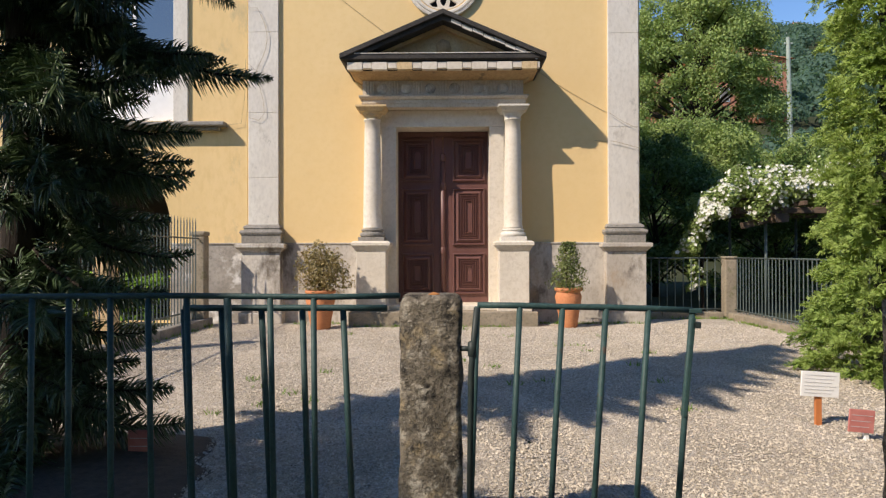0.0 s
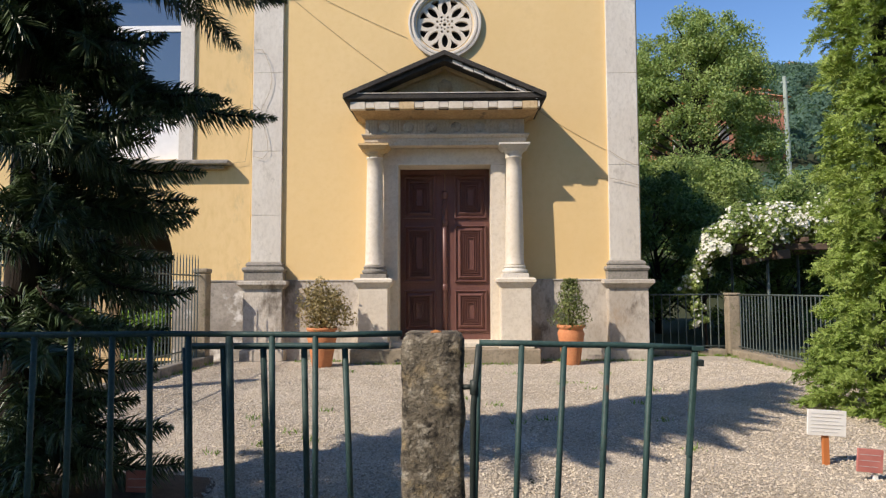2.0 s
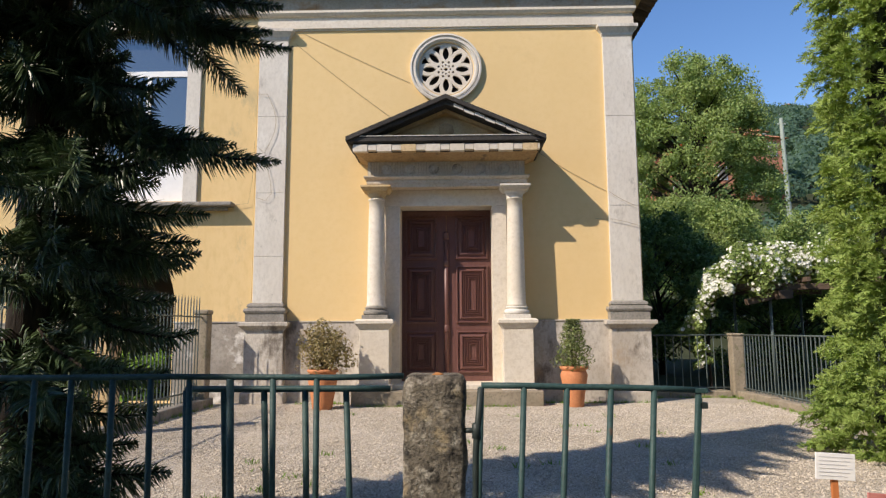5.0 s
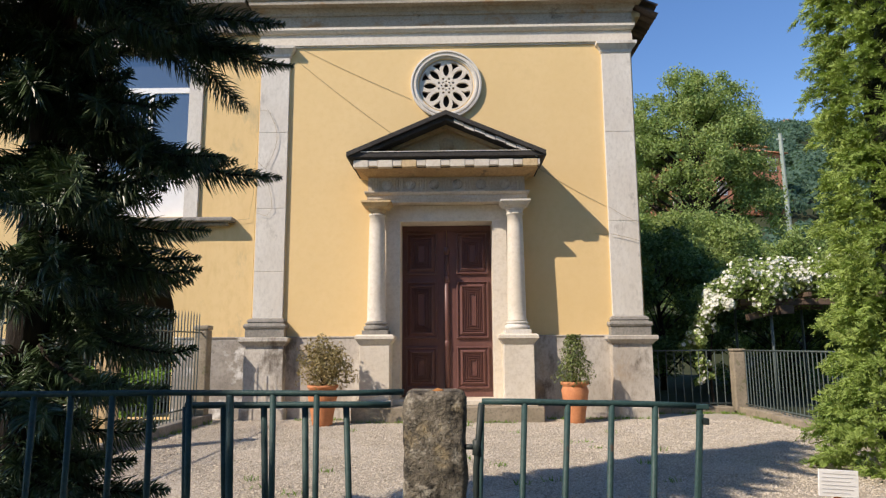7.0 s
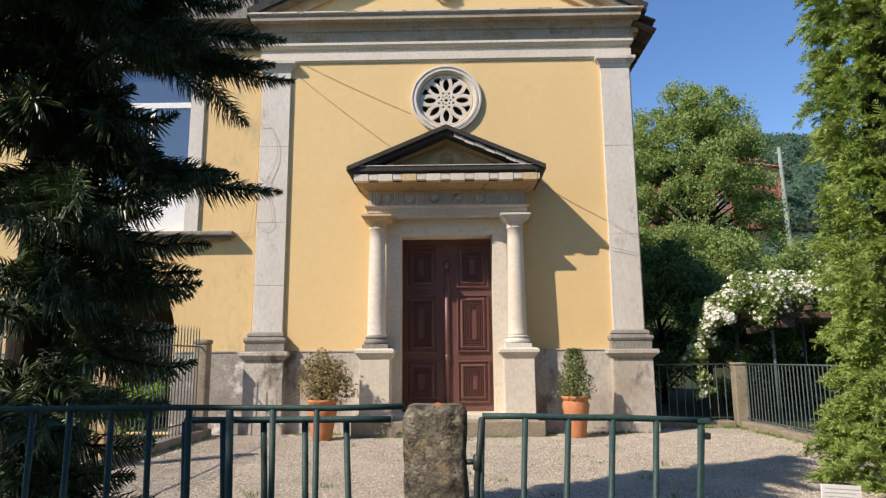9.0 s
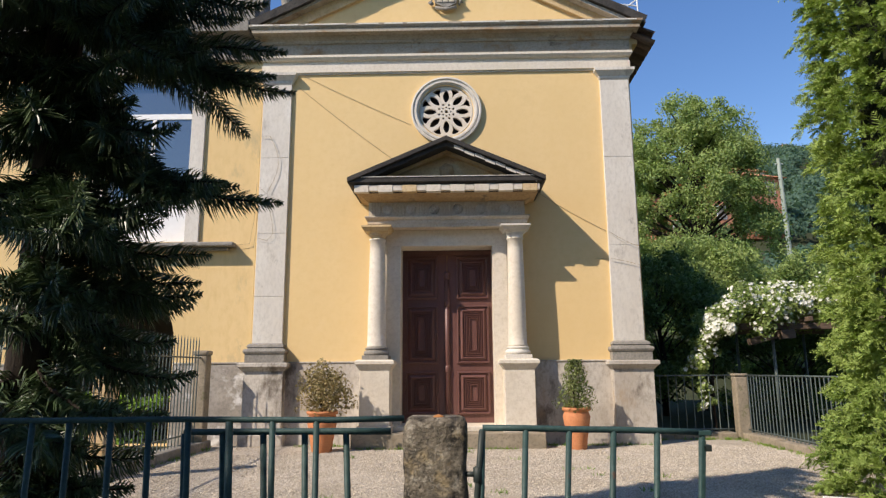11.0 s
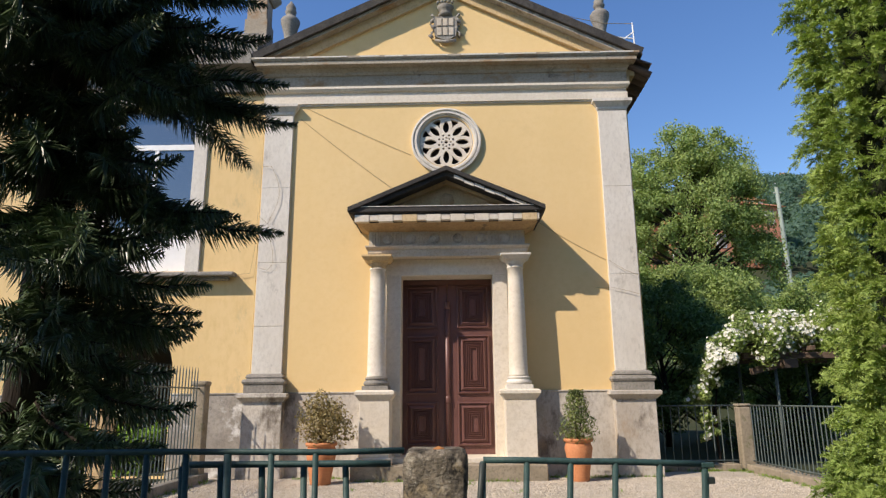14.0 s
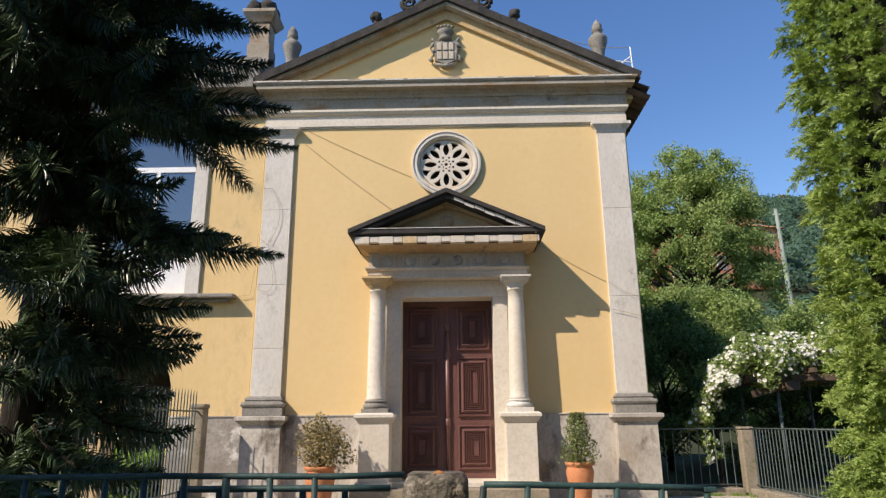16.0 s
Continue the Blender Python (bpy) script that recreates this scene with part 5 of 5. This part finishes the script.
def build_broadleaf(name, label, tx, ty, height, spread, base_z, clumps, per, size, mat, seed, clump_r=0.6, squash=1.0, tz=0.0, group=""):
    rng = np.random.default_rng(seed)
    t = thing(name, label, "tree", group, at=(tx, ty, tz))
    top = height * 0.82
    part("trunk", rod([(0, 0, -0.1), (0.1, 0.05, height * 0.3), (-0.05, 0.1, height * 0.6), (0, 0, top)], [0.03 * height * 0.7, 0.02 * height * 0.75, 0.011 * height, 0.02], 10), BARK, t, "", True)
    pts, limbs = [], bmesh.new()
    for k in range(clumps):
        g = rng.normal(0, 1, 3)
        g /= np.linalg.norm(g)
        g[2] = abs(g[2]) if rng.random() < 0.35 else g[2]
        r = rng.uniform(0.45, 1.0) ** 0.6 * (1 + 0.22 * noise.noise((g[0] * 2 + seed, g[1] * 2, g[2] * 2)))
        c = np.array((g[0] * spread * r, g[1] * spread * r, base_z + (height - base_z) * (0.5 + 0.5 * g[2] * r * squash)))
        if k % 3 == 0:
            z0 = min(top, max(base_z * 0.6, c[2] - 0.5 * np.hypot(c[0], c[1]) - 0.4))
            tube(limbs, [(0, 0, z0), tuple(c * (0.5, 0.5, 0) + (0, 0, z0 * 0.45 + c[2] * 0.55)), tuple(c)], [0.05 * height / 8, 0.03 * height / 8, 0.008], 5)
        s = clump_r * rng.uniform(0.6, 1.25)
        q = rng.normal(0, 1, (per, 3))
        q /= np.linalg.norm(q, axis=1)[:, None]
        q *= (rng.random((per, 1)) ** 0.55) * s * np.array((1, 1, 0.85)) * rng.uniform(0.7, 1.2, 3)
        pts.append((c + q, q / s + np.array((0, 0, 0.25))))
    tagged(part("limb_wood", limbs, BARK, t), kind="stuff")
    c = np.concatenate([p for p, _ in pts])
    nrm = np.concatenate([q for _, q in pts])
    v, f = leaves(c, nrm, size, rng, 0.55, 0.9)
    cloud("crown", v, f, mat, t)
    return t


build_broadleaf("broadleaf_tree", "tall light green broadleaf tree behind the chapel", 10.05, 15.2, 12.9, 3.0, 2.2, 340, 340, 0.054, LEAF, 1, 0.58)
build_broadleaf("broadleaf_tree", "dense green tree in the garden behind the fence", 7.6, 9.0, 5.4, 2.3, 0.6, 170, 260, 0.048, LEAF, 2, 0.42)
build_broadleaf("broadleaf_tree", "dense green tree in the garden behind the pergola", 11.6, 10.5, 4.9, 2.5, 0.4, 170, 240, 0.052, LEAF, 3, 0.45)
build_broadleaf("broadleaf_tree", "tree beside the chapel's flank, shade put into its dark leaves", 5.7, 6.6, 4.4, 1.7, 0.3, 110, 220, 0.05, DARK_LEAF, 4, 0.45)
build_broadleaf("broadleaf_tree", "shrubby tree behind the pergola, shade put into its dark leaves", 8.3, 5.2, 3.0, 2.0, 0.1, 100, 220, 0.05, DARK_LEAF, 6, 0.45)
build_broadleaf("broadleaf_tree", "shrubby tree behind the pergola, shade put into its dark leaves", 11.2, 6.0, 3.6, 2.2, 0.1, 100, 220, 0.05, DARK_LEAF, 7, 0.5)
build_broadleaf("broadleaf_tree", "green tree at the foot of the hill", 17.5, 19.0, 6.2, 3.2, 0.8, 110, 200, 0.09, LEAF, 8, 0.7)
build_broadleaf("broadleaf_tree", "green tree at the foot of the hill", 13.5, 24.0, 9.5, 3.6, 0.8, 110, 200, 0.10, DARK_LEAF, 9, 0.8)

# unseen lane trees, added to shade railing and near gravel and block skylight
SKY_SCREEN = "unseen leafy tree, added in front of the forecourt to block skylight"
build_broadleaf("broadleaf_tree", "unseen leafy tree, added to shade the railing", -7.6, -12.7, 7.8, 1.15, 2.4, 150, 200, 0.085, DARK_LEAF, 17, 0.48)
build_broadleaf("broadleaf_tree", SKY_SCREEN, -1.7, -13.8, 7.6, 2.0, 3.1, 110, 220, 0.11, DARK_LEAF, 18, 0.7)
build_broadleaf("broadleaf_tree", SKY_SCREEN, -4.9, -14.6, 6.6, 2.0, 1.6, 100, 200, 0.10, DARK_LEAF, 13, 0.75)
build_broadleaf("broadleaf_tree", SKY_SCREEN, 1.2, -17.0, 9.5, 3.0, 1.8, 120, 200, 0.13, DARK_LEAF, 14, 1.0)
build_broadleaf("broadleaf_tree", SKY_SCREEN, 7.5, -14.5, 8.5, 2.8, 1.6, 120, 200, 0.13, DARK_LEAF, 15, 1.0)
for k, (x, y, h) in enumerate(((-9.5, -23, 8.0), (-3.0, -25, 9.0), (4.5, -24, 8.5), (11.0, -21, 8.0), (14.0, -11.5, 7.0))):
    build_broadleaf("broadleaf_tree", SKY_SCREEN, x, y, h, 3.4, 1.2, 110, 150, 0.19, DARK_LEAF, 22 + k, 1.2)


def build_roses():
    rng = np.random.default_rng(21)
    r = thing("climbing_rose", "climbing rose in full white flower over the pergola", "climbing rose")
    part("stem", rod([(4.85, 0.95, -0.02), (4.80, 0.92, 0.8), (4.95, 0.95, 1.7), (5.6, 1.0, 2.2), (6.8, 1.2, 2.3), (7.6, 1.4, 2.3)], [0.03, 0.026, 0.022, 0.018, 0.014, 0.008], 7), BARK, r)
    cs, rad = [], []
    for k in range(80):
        u = rng.random()
        x = 5.15 + 2.6 * u
        cs.append((x, 0.95 + 0.30 * (x - 5) + rng.normal(0, 0.28), 2.22 + 0.30 * math.sin(min(1, u * 1.6) * 1.57) + rng.normal(0, 0.18)))
        rad.append(rng.uniform(0.16, 0.32))
    for k in range(32):
        u = rng.random()
        cs.append((4.52 + 0.75 * u ** 1.3 + rng.normal(0, 0.08), 0.86 + rng.normal(0, 0.10), 0.95 + 1.4 * u ** 0.6 + rng.normal(0, 0.08)))
        rad.append(rng.uniform(0.08, 0.20))
    for k in range(9):
        cs.append((4.62 + rng.normal(0, 0.10), 0.78, 0.55 + 0.05 * k))
        rad.append(0.07)
    roof = [(rng.uniform(5.7, 8.4), rng.uniform(1.2, 3.7), 2.28 + rng.normal(0, 0.06)) for _ in range(150)]
    cs, rad = cs + roof, rad + [0.27] * len(roof)
    pts, nrm, fl, fn = [], [], [], []
    for c, s in zip(cs, rad):
        q = rng.normal(0, 1, (150, 3))
        q /= np.linalg.norm(q, axis=1)[:, None]
        pts.append(np.array(c) + q * s * rng.random((150, 1)) ** 0.4)
        nrm.append(q)
        m = rng.poisson(rng.choice((5, 16, 32)) if c[2] > 1.3 else 1.5)
        if m and c not in roof:
            g = rng.normal(0, 1, (m, 3)) + np.array((-0.3, -1.2, 0.35))
            g /= np.linalg.norm(g, axis=1)[:, None]
            fl.append(np.array(c) + g * s * rng.uniform(0.85, 1.12, (m, 1)))
            fn.append(g)
    v, f = leaves(np.concatenate(pts), np.concatenate(nrm), 0.036, rng, 0.6, 0.6)
    cloud("foliage", v, f, LEAF, r)
    # flowers: rosettes of five petals
    fl, fn = np.concatenate(fl), np.concatenate(fn)
    vs, fs, base = [], [], 0
    for c, nn in zip(fl, fn):
        a = np.cross(nn, rng.normal(0, 1, 3))
        a /= np.linalg.norm(a)
        b = np.cross(nn, a)
        s = rng.uniform(0.022, 0.046)
        for k in range(5):
            t0, t1 = 2 * math.pi * k / 5, 2 * math.pi * (k + 1) / 5
            tm = (t0 + t1) / 2
            d0, d1, dm = (math.cos(t) * a + math.sin(t) * b for t in (t0, t1, tm))
            vs.extend((c, c + s * 0.75 * d0 + nn * s * 0.35, c + s * dm + nn * s * 0.25, c + s * 0.75 * d1 + nn * s * 0.35))
            fs.append((base, base + 1, base + 2, base + 3))
            base += 4
    tagged(cloud("blossom", np.array(vs), np.array(fs), PETAL, r, "white rose flowers"), kind="stuff")


build_roses()


def build_hedge():
    rng = np.random.default_rng(31)
    n = 9000
    pts = np.stack([rng.uniform(-12, -4.45, n), rng.uniform(-1.6, -0.7, n), 0.85 * rng.random(n) ** 0.4 + rng.normal(0, 0.05, n)], 1)
    pts[:, 2] = np.maximum(pts[:, 2], 0.03)
    v, f = leaves(pts, np.tile((0, -0.4, 1.0), (n, 1)), 0.055, rng, 0.5, 0.7)
    tagged(cloud("hedge", v, f, LAWN), "bright green low hedge behind the iron fence", "hedge", kind="stuff")


build_hedge()


def build_weeds():
    """Tufts of grass along the foot of the facade and the kerbs."""
    rng = np.random.default_rng(41)
    spots = [(x, -0.30 - (0.45 if abs(x) < 1.55 else 0), 0.0) for x in rng.uniform(-2.8, 3.4, 60)] + [(rng.uniform(3.5, 5.1), 0.46, 0.0) for _ in range(22)] + [(5.08, rng.uniform(-3.5, 0.4), 0) for _ in range(34)] + [(-3.84, rng.uniform(-6, -0.5), 0) for _ in range(30)] + [(rng.uniform(-3, 3), rng.uniform(-6.5, -1), 0.0) for _ in range(26)]
    b, d, ln = [], [], []
    for x, y, z in spots:
        for _ in range(14):
            b.append((x + rng.normal(0, 0.05), y + rng.normal(0, 0.03), z))
            d.append((rng.normal(0, 0.5), rng.normal(0, 0.5), 1))
            ln.append(rng.uniform(0.02, 0.085))
    v, f = fingers(np.array(b), np.array(d), np.array(ln), 0.004, rng, np.zeros((len(b), 3)))
    tagged(cloud("weeds", v, np.array(f, dtype=object), LAWN), "small green weeds along kerbs and plinth", "weeds", kind="stuff")


build_weeds()


# ---- hill ----
def build_house(label, x, y, w, d, h, wall_mat, seed, turn):
    z = ground_height(x, y)
    t = thing("house", label, "house", "houses on the hill", at=(x, y, z - 1.0))
    t.rotation_euler = (0, 0, radians(turn))
    part("wall", boxes((-w / 2, w / 2, -d / 2, d / 2, 0, h + 1)), wall_mat, t)
    bm = bmesh.new()
    hexa(bm, (-w / 2 - 0.4, w / 2 + 0.4, -d / 2 - 0.4, d / 2 + 0.4), (-w / 4, w / 4, -d / 8, d / 8), h + 1.003, h + 2.3)
    part("roof", bm, TERRACOTTA, t, "low tiled roof")
    n = max(2, int(w / 2.4))
    for fl in range(max(1, int(h / 2.8))):
        for k in range(n):
            cx = -w / 2 + w * (k + 0.5) / n
            zz = 1.9 + 2.8 * fl
            win = part("window", boxes((cx - 0.55, cx + 0.55, -d / 2 - 0.06, -d / 2 - 0.01, zz, zz + 1.4)), WHITE_PAINT, t)
            part("pane", boxes((cx - 0.45, cx + 0.45, -d / 2 - 0.09, -d / 2 - 0.062, zz + 0.1, zz + 1.3)), DARK_ROOM, win)


build_house("red-walled house among the trees on the hill", 29.0, 57.0, 9, 7, 5.6, HOUSE_RED, 1, 14)
build_house("red-walled house among the trees on the hill", 22.0, 60.0, 7, 6, 5.0, HOUSE_RED, 2, 4)
build_house("pale house among the trees on the hill", 40.0, 78.0, 5, 5, 3.4, HOUSE_WHITE, 3, 10)
build_house("pale house near the top of the hill", 97.0, 172.0, 6, 6, 4.0, HOUSE_WHITE, 4, 20)


def build_woods():
    rng = np.random.default_rng(51)
    cs, ss = [], []
    houses = ((29, 57), (22, 60), (40, 78), (97, 172))
    while len(cs) < 1500:
        y = rng.uniform(34, 178)
        x = rng.uniform(0.10, 0.95) * (y + 11) + rng.normal(0, 2)
        if any(abs(x - hx * (y + 11) / (hy + 11)) < 4.2 and hy - max(9, 0.28 * hy) < y < hy + 4 for hx, hy in houses):
            continue
        s = rng.uniform(1.1, 2.4)
        cs.append((x, y, ground_height(x, y) + s * 0.6))
        ss.append(s)
    pts, nrm = [], []
    for c, s in zip(cs, ss):
        q = rng.normal(0, 1, (150, 3))
        q /= np.linalg.norm(q, axis=1)[:, None]
        q[:, 2] = np.abs(q[:, 2]) * 1.1 - 0.2
        pts.append(np.array(c) + q * s * rng.uniform(0.6, 1.0, (150, 1)))
        nrm.append(q)
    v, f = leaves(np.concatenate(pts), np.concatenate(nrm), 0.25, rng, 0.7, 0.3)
    tagged(cloud("hillside_woods", v, f, HILL), "woods on the far hillside, haze put into their green", "woods", kind="stuff")


build_woods()
pole = thing("utility_pole", "grey concrete utility pole with a small insulator", "utility pole", at=(19.6, 26.5, 0))
part("shaft", rod([(0.25, 0, -0.1), (0.1, 0, 7), (-0.02, 0, 13.6)], [0.17, 0.15, 0.11], 8), CONCRETE, pole)
part("crossarm", boxes((-0.22, 0.22, -0.05, 0.05, 13.2, 13.3)), CONCRETE, pole)


# ---- loose gravel ----
def build_pebbles():
    rng = np.random.default_rng(61)
    n = 170000
    y = -8.6 + 8.3 * rng.random(n) ** 1.25
    x = rng.uniform(-3.8, 5.05, n)
    r = rng.uniform(0.0045, 0.0120, n)
    ring = np.array([(1, 0, 0), (0, 1, 0), (-1, 0, 0), (0, -1, 0), (0, 0, 1)], float)
    ang = rng.uniform(0, math.pi, n)
    sx, sy, sz = r * rng.uniform(0.8, 1.5, n), r * rng.uniform(0.7, 1.1, n), r * rng.uniform(0.5, 0.95, n)
    p = ring[None] * np.stack([sx, sy, sz], 1)[:, None]
    p += rng.normal(0, 0.18, p.shape) * r[:, None, None]
    ca, sa = np.cos(ang)[:, None], np.sin(ang)[:, None]
    v = np.stack([x[:, None] + p[..., 0] * ca - p[..., 1] * sa, y[:, None] + p[..., 0] * sa + p[..., 1] * ca, 0.007 + p[..., 2] + 0.0 * x[:, None]], 2)
    o = np.arange(n)[:, None] * 5
    f = np.concatenate([o + np.array(q) for q in ((0, 1, 4), (1, 2, 4), (2, 3, 4), (3, 0, 4))], 0)
    tagged(cloud("loose_gravel", v, f, PEBBLE), "loose beige and grey gravel stones", "gravel", kind="stuff")


build_pebbles()
